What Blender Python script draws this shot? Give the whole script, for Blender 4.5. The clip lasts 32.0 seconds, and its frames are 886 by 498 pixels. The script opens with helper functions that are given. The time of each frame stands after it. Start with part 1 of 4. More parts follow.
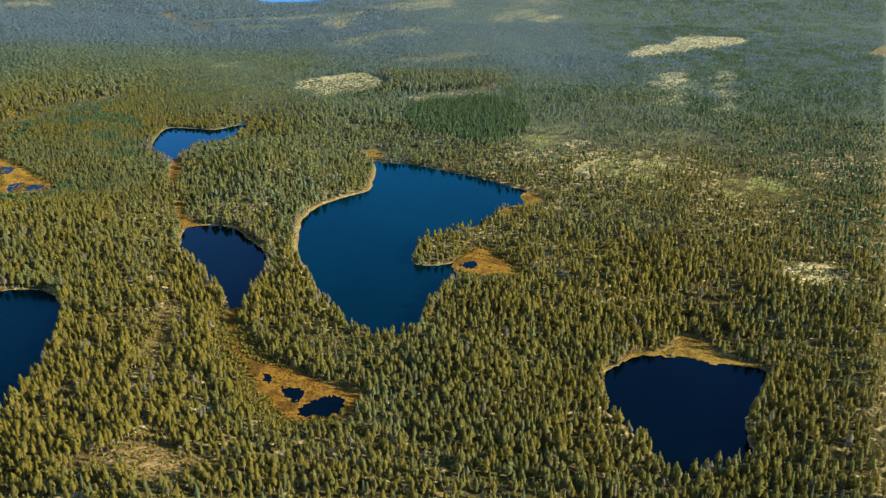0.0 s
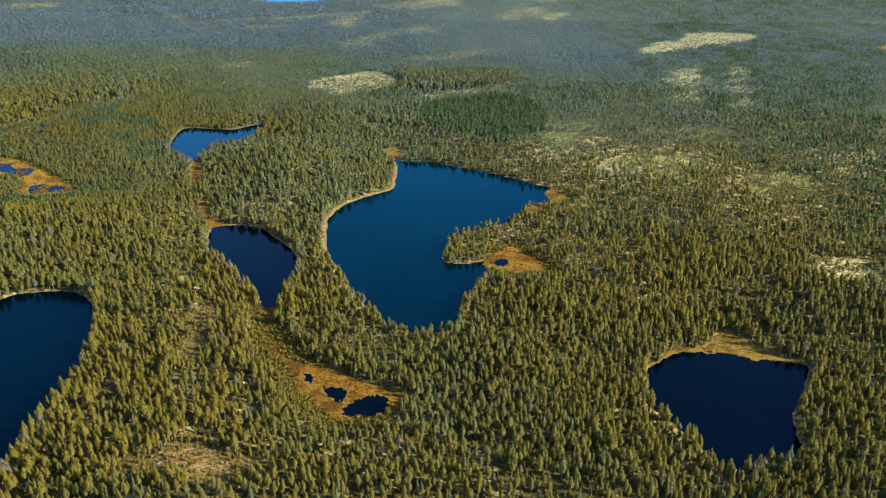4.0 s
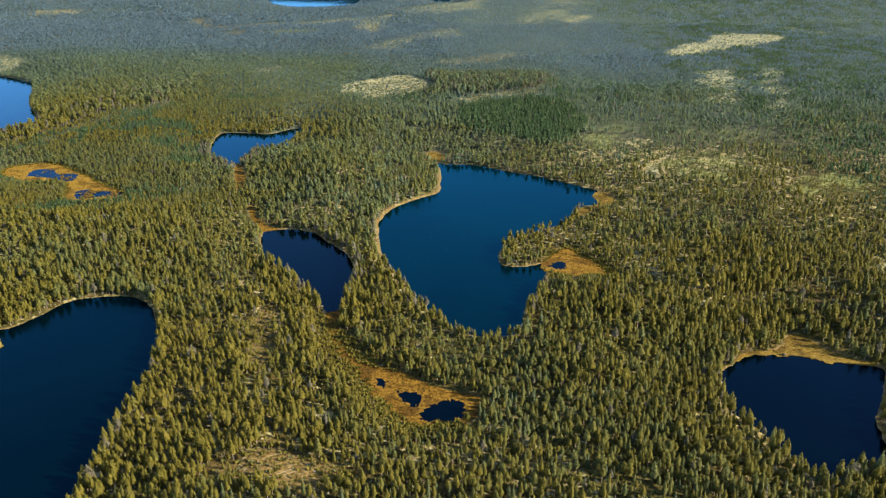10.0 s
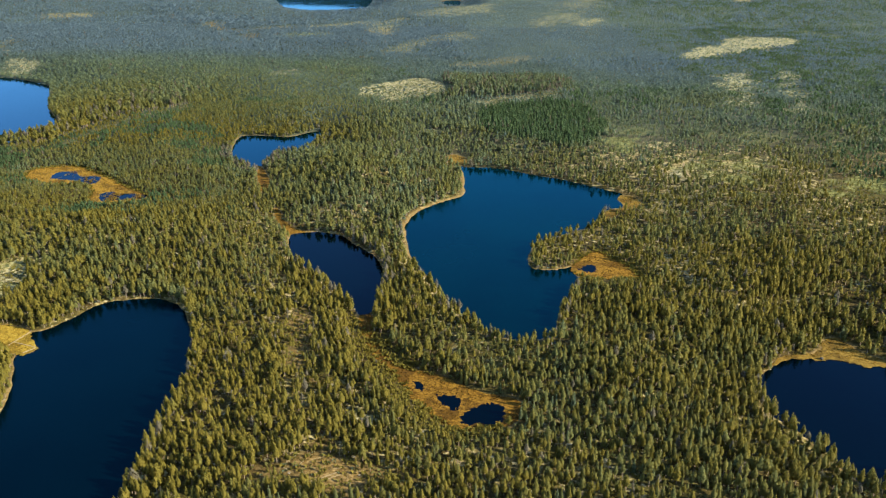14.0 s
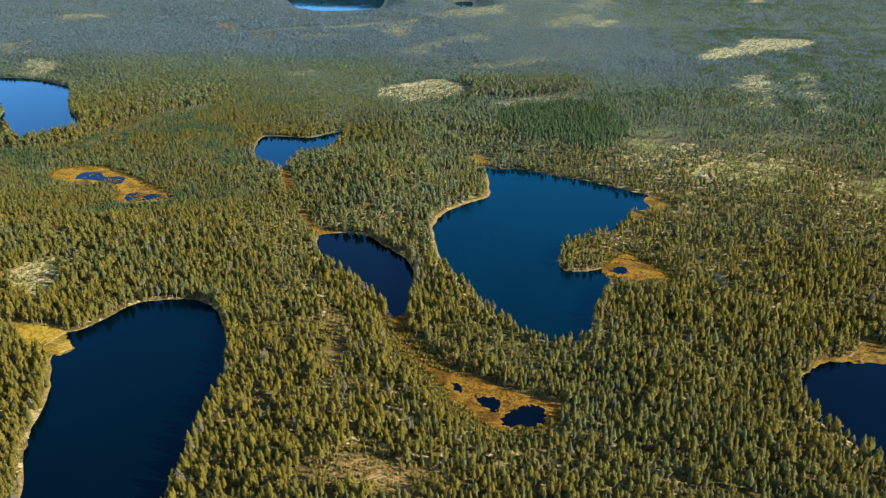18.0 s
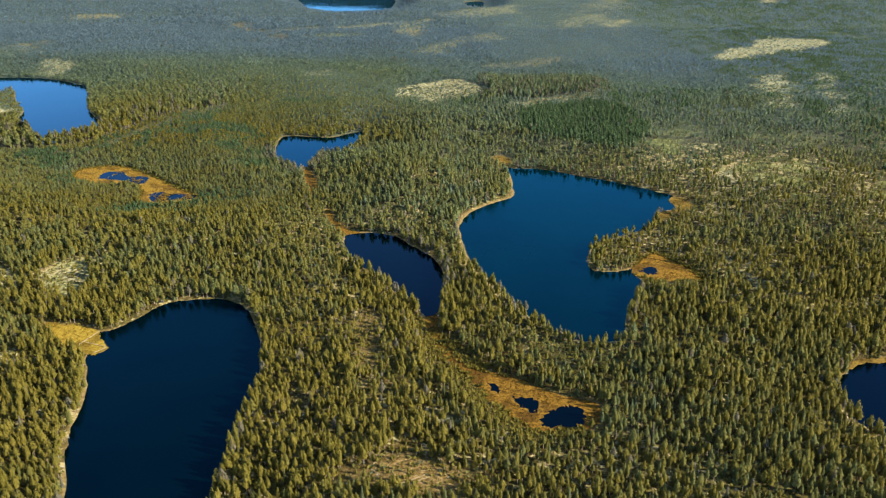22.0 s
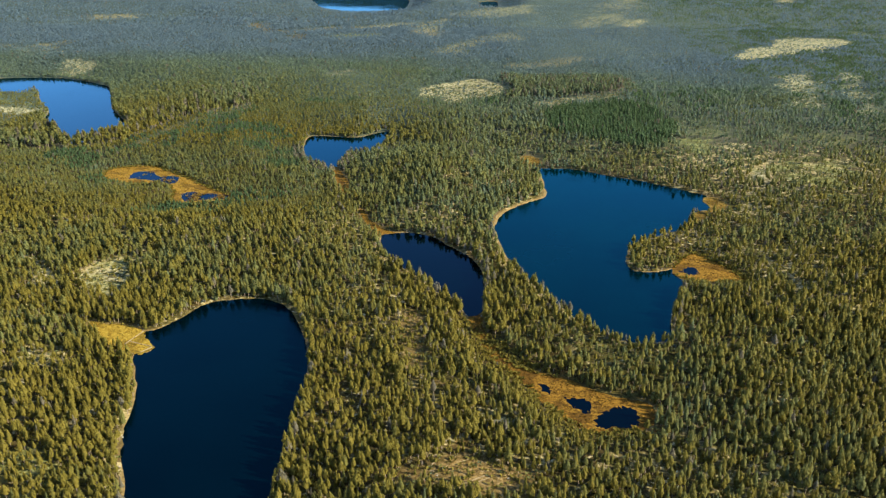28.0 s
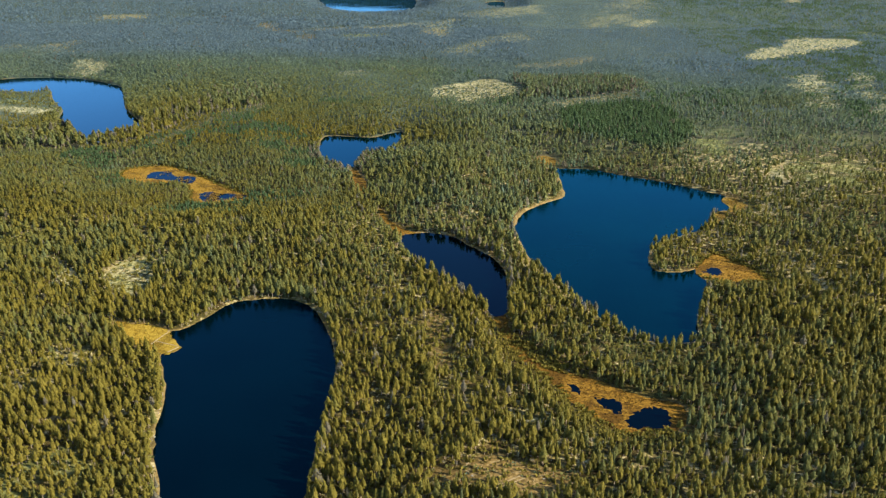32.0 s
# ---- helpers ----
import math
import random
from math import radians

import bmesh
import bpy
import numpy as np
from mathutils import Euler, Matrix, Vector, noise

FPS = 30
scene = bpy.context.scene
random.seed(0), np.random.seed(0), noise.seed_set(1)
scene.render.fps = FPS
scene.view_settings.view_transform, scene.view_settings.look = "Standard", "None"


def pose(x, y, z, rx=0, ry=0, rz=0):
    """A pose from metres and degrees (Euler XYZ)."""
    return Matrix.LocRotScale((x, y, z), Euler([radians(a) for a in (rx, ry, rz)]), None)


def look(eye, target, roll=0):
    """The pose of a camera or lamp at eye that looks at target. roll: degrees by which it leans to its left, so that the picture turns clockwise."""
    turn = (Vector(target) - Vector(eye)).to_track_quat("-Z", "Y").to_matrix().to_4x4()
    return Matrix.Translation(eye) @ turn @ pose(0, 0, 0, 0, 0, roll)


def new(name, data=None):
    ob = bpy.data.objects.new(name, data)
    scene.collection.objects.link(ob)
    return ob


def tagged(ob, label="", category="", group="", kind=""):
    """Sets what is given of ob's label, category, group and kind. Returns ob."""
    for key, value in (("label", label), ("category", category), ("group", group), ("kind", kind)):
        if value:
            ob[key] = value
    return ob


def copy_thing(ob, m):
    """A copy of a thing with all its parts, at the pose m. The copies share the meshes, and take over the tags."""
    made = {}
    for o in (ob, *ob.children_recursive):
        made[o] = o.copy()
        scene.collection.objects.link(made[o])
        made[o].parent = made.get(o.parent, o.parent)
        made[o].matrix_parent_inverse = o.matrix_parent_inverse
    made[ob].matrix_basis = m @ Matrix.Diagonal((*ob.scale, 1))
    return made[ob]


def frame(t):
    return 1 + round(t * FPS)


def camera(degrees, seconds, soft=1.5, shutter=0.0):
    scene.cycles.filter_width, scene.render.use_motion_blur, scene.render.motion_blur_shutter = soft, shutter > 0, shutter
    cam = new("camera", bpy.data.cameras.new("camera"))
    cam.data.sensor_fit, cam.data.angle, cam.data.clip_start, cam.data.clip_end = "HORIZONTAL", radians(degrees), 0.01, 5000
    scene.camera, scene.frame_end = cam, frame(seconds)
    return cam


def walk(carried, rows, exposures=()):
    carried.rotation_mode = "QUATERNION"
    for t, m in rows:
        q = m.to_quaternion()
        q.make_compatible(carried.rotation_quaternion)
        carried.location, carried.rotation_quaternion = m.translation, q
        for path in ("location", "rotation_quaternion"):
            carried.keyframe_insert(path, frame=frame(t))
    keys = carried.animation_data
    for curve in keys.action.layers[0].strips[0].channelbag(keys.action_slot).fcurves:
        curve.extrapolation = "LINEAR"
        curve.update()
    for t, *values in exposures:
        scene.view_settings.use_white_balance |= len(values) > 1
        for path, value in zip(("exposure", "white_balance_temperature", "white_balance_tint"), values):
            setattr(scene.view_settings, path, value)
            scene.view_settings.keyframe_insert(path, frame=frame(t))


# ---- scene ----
from mathutils import geometry

# ---- camera ----
cam = camera(60, 32.0, soft=1.3)
# seconds, eye, tilt, lean, turn
WAY = [
    (0, 114.31, -9.73, 298.61, 65.789, 1.175, -0.989),
    (0.5, 111.31, -9.23, 297.69, 65.802, 1.156, -1.036),
    (1, 108.48, -8.85, 297.05, 65.796, 1.070, -1.046),
    (1.5, 104.84, -8.61, 297.05, 65.761, 1.002, -1.096),
    (2, 100.88, -8.01, 296.67, 65.749, 0.932, -1.133),
    (2.5, 97.28, -7.39, 296.28, 65.748, 0.904, -1.137),
    (3, 93.25, -7.00, 295.78, 65.750, 0.864, -1.149),
    (3.5, 89.10, -6.65, 295.53, 65.741, 0.792, -1.161),
    (5.5, 73.24, -4.94, 294.88, 65.749, 0.638, -1.044),
    (6, 69.63, -4.54, 294.29, 65.789, 0.574, -0.977),
    (6.5, 65.76, -4.21, 294.10, 65.803, 0.524, -0.937),
    (7, 62.22, -3.99, 293.84, 65.821, 0.466, -0.855),
    (7.5, 58.16, -3.39, 293.77, 65.839, 0.433, -0.795),
    (8, 54.41, -3.02, 293.74, 65.863, 0.369, -0.747),
    (8.5, 50.93, -2.96, 293.37, 65.917, 0.377, -0.688),
    (9, 47.26, -2.54, 293.40, 65.932, 0.311, -0.656),
    (9.5, 43.80, -2.35, 293.21, 65.991, 0.294, -0.613),
    (10, 40.70, -1.84, 292.54, 66.041, 0.239, -0.563),
    (10.5, 37.35, -1.84, 292.52, 66.087, 0.278, -0.541),
    (11, 34.67, -1.65, 292.48, 66.109, 0.199, -0.486),
    (11.5, 31.39, -1.37, 292.31, 66.155, 0.230, -0.467),
    (12, 28.66, -1.27, 292.04, 66.177, 0.208, -0.434),
    (12.5, 25.62, -0.90, 291.93, 66.223, 0.216, -0.414),
    (13, 22.42, -0.59, 291.72, 66.235, 0.208, -0.397),
    (13.5, 19.50, -0.52, 291.58, 66.268, 0.252, -0.375),
    (14, 17.00, -0.38, 291.50, 66.288, 0.228, -0.312),
    (14.5, 14.33, -0.26, 291.58, 66.293, 0.193, -0.238),
    (16.5, 2.56, -0.00, 291.15, 66.366, 0.232, -0.079),
    (17, 0.00, 0.01, 291.11, 66.370, 0.221, -0.005),
    (17.5, -2.88, 0.22, 291.02, 66.371, 0.216, 0.038),
    (18, -5.78, 0.61, 291.08, 66.367, 0.224, 0.088),
    (18.5, -8.65, 0.81, 290.99, 66.368, 0.211, 0.124),
    (19, -11.37, 0.76, 290.93, 66.369, 0.211, 0.170),
    (19.5, -14.08, 0.94, 290.93, 66.367, 0.191, 0.222),
    (20, -16.72, 1.17, 290.84, 66.367, 0.192, 0.283),
    (20.5, -19.51, 1.15, 290.83, 66.367, 0.183, 0.319),
    (21, -22.26, 1.22, 290.79, 66.369, 0.175, 0.368),
    (21.5, -24.91, 1.52, 290.51, 66.375, 0.160, 0.413),
    (22, -27.67, 1.61, 290.43, 66.377, 0.143, 0.450),
    (22.5, -30.26, 1.55, 290.39, 66.380, 0.128, 0.506),
    (23, -32.79, 1.65, 290.12, 66.395, 0.119, 0.556),
    (23.5, -35.31, 1.85, 289.89, 66.404, 0.123, 0.610),
    (24, -38.12, 1.96, 289.90, 66.402, 0.126, 0.630),
    (24.5, -40.77, 2.36, 289.92, 66.394, 0.127, 0.656),
    (25, -43.37, 2.33, 289.95, 66.393, 0.117, 0.695),
    (25.5, -46.02, 2.44, 289.84, 66.395, 0.109, 0.721),
    (27.5, -55.67, 2.90, 289.39, 66.397, 0.057, 0.830),
    (28, -57.93, 2.73, 289.58, 66.392, 0.048, 0.869),
    (28.5, -60.02, 2.94, 289.37, 66.398, 0.041, 0.907),
    (29, -62.27, 2.94, 289.34, 66.399, 0.028, 0.937),
    (29.5, -64.54, 2.87, 289.38, 66.395, 0.033, 0.959),
    (30, -67.16, 2.93, 289.31, 66.397, 0.035, 0.950),
    (30.5, -69.55, 2.94, 289.27, 66.397, 0.029, 0.954),
    (31, -71.69, 2.92, 289.16, 66.409, 0.007, 0.993),
    (31.5, -74.05, 2.73, 289.33, 66.410, 0.030, 1.003),
    (32, -76.55, 2.82, 289.23, 66.412, 0.030, 0.998),
]
walk(cam, [(t, pose(x, y, z, 0, 0, turn) @ pose(0, 0, 0, tilt) @ pose(0, 0, 0, 0, 0, lean))
           for t, x, y, z, tilt, lean, turn in WAY])

# ---- light ----
SUN_UP, SUN_AZ = 26.0, 106.0      # degrees above the horizon; clockwise from the +y axis
scene.view_settings.exposure = 1.93
world = bpy.data.worlds.new("sky")
scene.world = world
world.use_nodes = True
wn = world.node_tree
sky = wn.nodes.new("ShaderNodeTexSky")
sky.sky_type, sky.sun_disc = "NISHITA", False
sky.sun_elevation, sky.sun_rotation = radians(SUN_UP), radians(SUN_AZ)
sky.air_density, sky.dust_density, sky.ozone_density, sky.altitude = 1.0, 0.2, 3.0, 300
tint = wn.nodes.new("ShaderNodeHueSaturation")
tint.inputs["Saturation"].default_value = 0.9
wn.links.new(sky.outputs[0], tint.inputs["Color"])
wn.links.new(tint.outputs[0], wn.nodes["Background"].inputs[0])
wn.nodes["Background"].inputs[1].default_value = 0.1
lamp = bpy.data.lights.new("sun", "SUN")
lamp.energy, lamp.angle, lamp.color = 4.6, radians(0.5), (1.0, 0.87, 0.64)
sun = new("sun", lamp)
to_sun = Vector((math.sin(radians(SUN_AZ)) * math.cos(radians(SUN_UP)),
                 math.cos(radians(SUN_AZ)) * math.cos(radians(SUN_UP)), math.sin(radians(SUN_UP))))
sun.matrix_world = look(to_sun * 600, (0, 0, 0))


# ---- materials ----
def material(name, rough=0.9, spec=0.2):
    m = bpy.data.materials.new(name)
    m.use_nodes = True
    b = m.node_tree.nodes["Principled BSDF"]
    b.inputs["Roughness"].default_value = rough
    b.inputs["Specular IOR Level"].default_value = spec
    return m, m.node_tree, b


def node(tree, kind, **values):
    n = tree.nodes.new(kind)
    for key, v in values.items():
        n.inputs[key.replace("_", " ")].default_value = v
    return n


def noise_tex(tree, scale, detail=4.0, rough=0.55):
    """Noise in metres of the world: scale is waves per metre."""
    pos = tree.nodes.new("ShaderNodeNewGeometry")
    n = node(tree, "ShaderNodeTexNoise", Scale=scale, Detail=detail, Roughness=rough)
    tree.links.new(pos.outputs["Position"], n.inputs["Vector"])
    return n.outputs[0]


def ramp(tree, source, stops):
    r = tree.nodes.new("ShaderNodeValToRGB")
    el = r.color_ramp.elements
    while len(el) < len(stops):
        el.new(0.5)
    for e, (p, c) in zip(el, stops):
        e.position, e.color = p, (*c, 1) if len(c) == 3 else c
    tree.links.new(source, r.inputs[0])
    return r.outputs[0]


def mix(tree, fac, a, b, blend="MIX"):
    n = tree.nodes.new("ShaderNodeMix")
    n.data_type, n.blend_type = "RGBA", blend
    for sock, v in ((n.inputs[0], fac), (n.inputs[6], a), (n.inputs[7], b)):
        if isinstance(v, (int, float)):
            sock.default_value = v
        elif isinstance(v, tuple):
            sock.default_value = (*v, 1)
        else:
            tree.links.new(v, sock)
    return n.outputs[2]


def attr(tree, name):
    a = tree.nodes.new("ShaderNodeAttribute")
    a.attribute_name = name
    return a.outputs["Fac"]


def bump(tree, bsdf, source, strength, distance):
    b = node(tree, "ShaderNodeBump", Strength=strength, Distance=distance)
    tree.links.new(source, b.inputs["Height"])
    tree.links.new(b.outputs[0], bsdf.inputs["Normal"])


def ground_material():
    m, t, b = material("heath", 0.95, 0.1)
    fine, mid, wide = noise_tex(t, 0.5, 5), noise_tex(t, 0.09, 5), noise_tex(t, 0.012, 3)
    heath = ramp(t, fine, [(0.3, (0.017, 0.014, 0.006)), (0.5, (0.042, 0.031, 0.0095)), (0.7, (0.085, 0.066, 0.022))])
    moss = ramp(t, fine, [(0.3, (0.017, 0.017, 0.005)), (0.5, (0.042, 0.038, 0.01)), (0.7, (0.09, 0.076, 0.017))])
    base = mix(t, ramp(t, wide, [(0.4, (0, 0, 0)), (0.6, (1, 1, 1))]), heath, moss)
    # moss of the far ground, with the blue-green tint of haze put in
    hazed_moss = ramp(t, fine, [(0.3, (0.026, 0.042, 0.032)), (0.7, (0.058, 0.082, 0.062))])
    base = mix(t, attr(t, "moss"), base, hazed_moss)
    # pale reindeer lichen and bare rock where the stand is open
    add = t.nodes.new("ShaderNodeMath")
    add.operation = "ADD"
    t.links.new(mid, add.inputs[0])
    t.links.new(attr(t, "open"), add.inputs[1])
    spots = ramp(t, add.outputs[0], [(0.56, (0, 0, 0)), (0.66, (1, 1, 1))])
    lichen = ramp(t, fine, [(0.34, (0.06, 0.045, 0.0165)), (0.5, (0.1875, 0.15, 0.0562)), (0.66, (0.3225, 0.285, 0.15))])
    base = mix(t, spots, base, lichen)
    # small bleached patches of rock, dry lichen and slash between the trees
    bare_spot = t.nodes.new("ShaderNodeMath")
    bare_spot.operation = "MULTIPLY_ADD"
    t.links.new(attr(t, "open"), bare_spot.inputs[0])
    bare_spot.inputs[1].default_value = 0.6
    t.links.new(noise_tex(t, 0.2, 3, 0.6), bare_spot.inputs[2])
    bleached = ramp(t, fine, [(0.3, (0.09, 0.074, 0.034)), (0.5, (0.25, 0.21, 0.1)), (0.66, (0.42, 0.37, 0.215))])
    base = mix(t, ramp(t, bare_spot.outputs[0], [(0.615, (0, 0, 0)), (0.66, (1, 1, 1))]), base, bleached)
    # straw and slash on felled ground
    straw = ramp(t, noise_tex(t, 0.3, 6, 0.7), [(0.4, (0.05, 0.05, 0.018)), (0.5, (0.2, 0.186, 0.085)), (0.62, (0.43, 0.405, 0.255))])
    cover = t.nodes.new("ShaderNodeMath")
    cover.operation = "MULTIPLY"
    t.links.new(attr(t, "felled"), cover.inputs[0])
    t.links.new(ramp(t, noise_tex(t, 0.16, 4), [(0.38, (0.05, 0.05, 0.05)), (0.52, (1, 1, 1))]), cover.inputs[1])
    base = mix(t, cover.outputs[0], base, straw)
    brown = ramp(t, noise_tex(t, 0.35, 6, 0.7), [(0.36, (0.0413, 0.0285, 0.009)), (0.5, (0.125, 0.082, 0.025)), (0.64, (0.24, 0.172, 0.072))])
    base = mix(t, attr(t, "slash"), base, brown)
    # yellow-green lichen on open rocky heath
    lime = ramp(t, noise_tex(t, 0.22, 6, 0.7), [(0.38, (0.045, 0.0525, 0.015)), (0.5, (0.1275, 0.1425, 0.0338)), (0.62, (0.3, 0.315, 0.1275))])
    base = mix(t, attr(t, "lime"), base, lime)
    # dry sedge along the water
    sedge = ramp(t, fine, [(0.35, (0.1, 0.068, 0.022)), (0.65, (0.22, 0.155, 0.065))])
    base = mix(t, attr(t, "shore"), base, sedge)
    t.links.new(base, b.inputs["Base Color"])
    bump(t, b, fine, 0.6, 0.5)
    return m


def bog_material(name, low, middle, high):
    m, t, b = material(name, 0.95, 0.1)
    fine, mid = noise_tex(t, 0.6, 5), noise_tex(t, 0.07, 5)
    gold = ramp(t, fine, [(0.3, low), (0.5, middle), (0.7, high)])
    rust = ramp(t, fine, [(0.3, tuple(v * 0.6 for v in low)), (0.7, tuple(v * 0.75 for v in middle))])
    t.links.new(mix(t, ramp(t, mid, [(0.49, (0, 0, 0)), (0.57, (1, 1, 1))]), gold, rust), b.inputs["Base Color"])
    bump(t, b, fine, 0.7, 0.4)
    return m


def water_material(name, low, high, mirror, ior=1.27, still=(0.02, 0.12)):
    m, t, b = material(name, 0.5, 0.0)
    deep = ramp(t, noise_tex(t, 0.008, 3), [(0.3, low), (0.7, high)])
    t.links.new(deep, b.inputs["Base Color"])
    ripple = node(t, "ShaderNodeBump", Strength=0.1, Distance=0.15)
    t.links.new(noise_tex(t, 0.5, 4), ripple.inputs["Height"])
    gloss = node(t, "ShaderNodeBsdfGlossy", Color=(*mirror, 1))
    calm = ramp(t, noise_tex(t, 0.012, 3), [(0.4, (still[0],) * 3), (0.65, (still[1],) * 3)])
    t.links.new(calm, gloss.inputs["Roughness"])
    fres = node(t, "ShaderNodeFresnel", IOR=ior)
    t.links.new(ripple.outputs[0], gloss.inputs["Normal"])
    t.links.new(ripple.outputs[0], fres.inputs["Normal"])
    ms = t.nodes.new("ShaderNodeMixShader")
    t.links.new(fres.outputs[0], ms.inputs[0])
    t.links.new(b.outputs[0], ms.inputs[1])
    t.links.new(gloss.outputs[0], ms.inputs[2])
    t.links.new(ms.outputs[0], t.nodes["Material Output"].inputs[0])
    return m


def needle_material(name, stops):
    m, t, b = material(name, 0.75, 0.15)
    tone = ramp(t, attr(t, "tone"), stops)
    geo = t.nodes.new("ShaderNodeNewGeometry")
    vary = ramp(t, geo.outputs["Random Per Island"], [(0.0, (0.88, 0.88, 0.88)), (1.0, (1.12, 1.12, 1.12))])
    col = mix(t, 1.0, tone, vary, "MULTIPLY")
    t.links.new(col, b.inputs["Base Color"])
    tr = t.nodes.new("ShaderNodeBsdfTranslucent")
    t.links.new(col, tr.inputs[0])
    ms = t.nodes.new("ShaderNodeMixShader")
    ms.inputs[0].default_value = 0.5
    t.links.new(b.outputs[0], ms.inputs[1])
    t.links.new(tr.outputs[0], ms.inputs[2])
    t.links.new(ms.outputs[0], t.nodes["Material Output"].inputs[0])
    return m


def plain_material(name, dark, light, scale, rough=0.9):
    m, t, b = material(name, rough, 0.2)
    n = noise_tex(t, scale, 5)
    t.links.new(ramp(t, n, [(0.3, dark), (0.7, light)]), b.inputs["Base Color"])
    bump(t, b, n, 0.5, 0.05)
    return m


HEATH = ground_material()
WATER = water_material("dark_water", (0, 0.0006, 0.0015), (0, 0.0015, 0.003), (0.15, 0.375, 0.66))
CLEAR_WATER = water_material("clear_water", (0, 0.0023, 0.0045), (0, 0.0053, 0.0083), (0.06, 0.5, 0.82), 1.31, (0.08, 0.3))
BLUE_WATER = water_material("blue_water", (0, 0.0011, 0.0023), (0, 0.0023, 0.0045), (0.065, 0.345, 0.59), 1.29, (0.1, 0.28))
DEEP_WATER = water_material("deep_water", (0, 0.0006, 0.0015), (0, 0.0015, 0.003), (0.13, 0.34, 0.62), 1.27, (0.12, 0.22))
SMALL_WATER = water_material("small_lake_water", (0, 0.0011, 0.0023), (0, 0.0023, 0.0045), (0.12, 0.5, 0.86), 1.31, (0.02, 0.08))
PALE_WATER = water_material("pale_water", (0, 0.0015, 0.003), (0, 0.003, 0.006), (0.2, 0.5, 0.82), 1.31)
BOG = bog_material("sedge_bog", (0.07, 0.034, 0.005), (0.15, 0.082, 0.0085), (0.22, 0.131, 0.017))
GOLD_BOG = bog_material("gold_bog", (0.09, 0.049, 0.0065), (0.175, 0.103, 0.0115), (0.25, 0.156, 0.021))
RUSTY_BOG = bog_material("rusty_bog", (0.055, 0.027, 0.0043), (0.13, 0.069, 0.0078), (0.215, 0.125, 0.016))
PALE_SEDGE = bog_material("pale_sedge", (0.13, 0.083, 0.01), (0.225, 0.155, 0.018), (0.29, 0.21, 0.034))
SEDGE_SHORE = bog_material("dry_sedge", (0.08, 0.05, 0.009), (0.14, 0.09, 0.015), (0.19, 0.13, 0.027))
# the two lowest stops carry the blue haze of distance in needle colour
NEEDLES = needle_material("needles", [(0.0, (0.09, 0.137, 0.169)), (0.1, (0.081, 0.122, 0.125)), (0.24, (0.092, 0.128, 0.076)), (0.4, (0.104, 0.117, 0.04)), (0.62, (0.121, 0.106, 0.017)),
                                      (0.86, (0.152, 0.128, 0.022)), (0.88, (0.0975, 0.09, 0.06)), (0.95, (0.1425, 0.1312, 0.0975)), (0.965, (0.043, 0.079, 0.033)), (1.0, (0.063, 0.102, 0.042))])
BARK = plain_material("pine_bark", (0.11, 0.088, 0.066), (0.27, 0.215, 0.165), 2.0)
GREY_WOOD = plain_material("weathered_wood", (0.18, 0.135, 0.0675), (0.33, 0.27, 0.1425), 1.5)
DARK_ROCK = plain_material("wet_granite", (0.02, 0.019, 0.016), (0.07, 0.065, 0.055), 1.2)
ROCK = plain_material("granite", (0.135, 0.1237, 0.0975), (0.3, 0.2775, 0.225), 0.8)

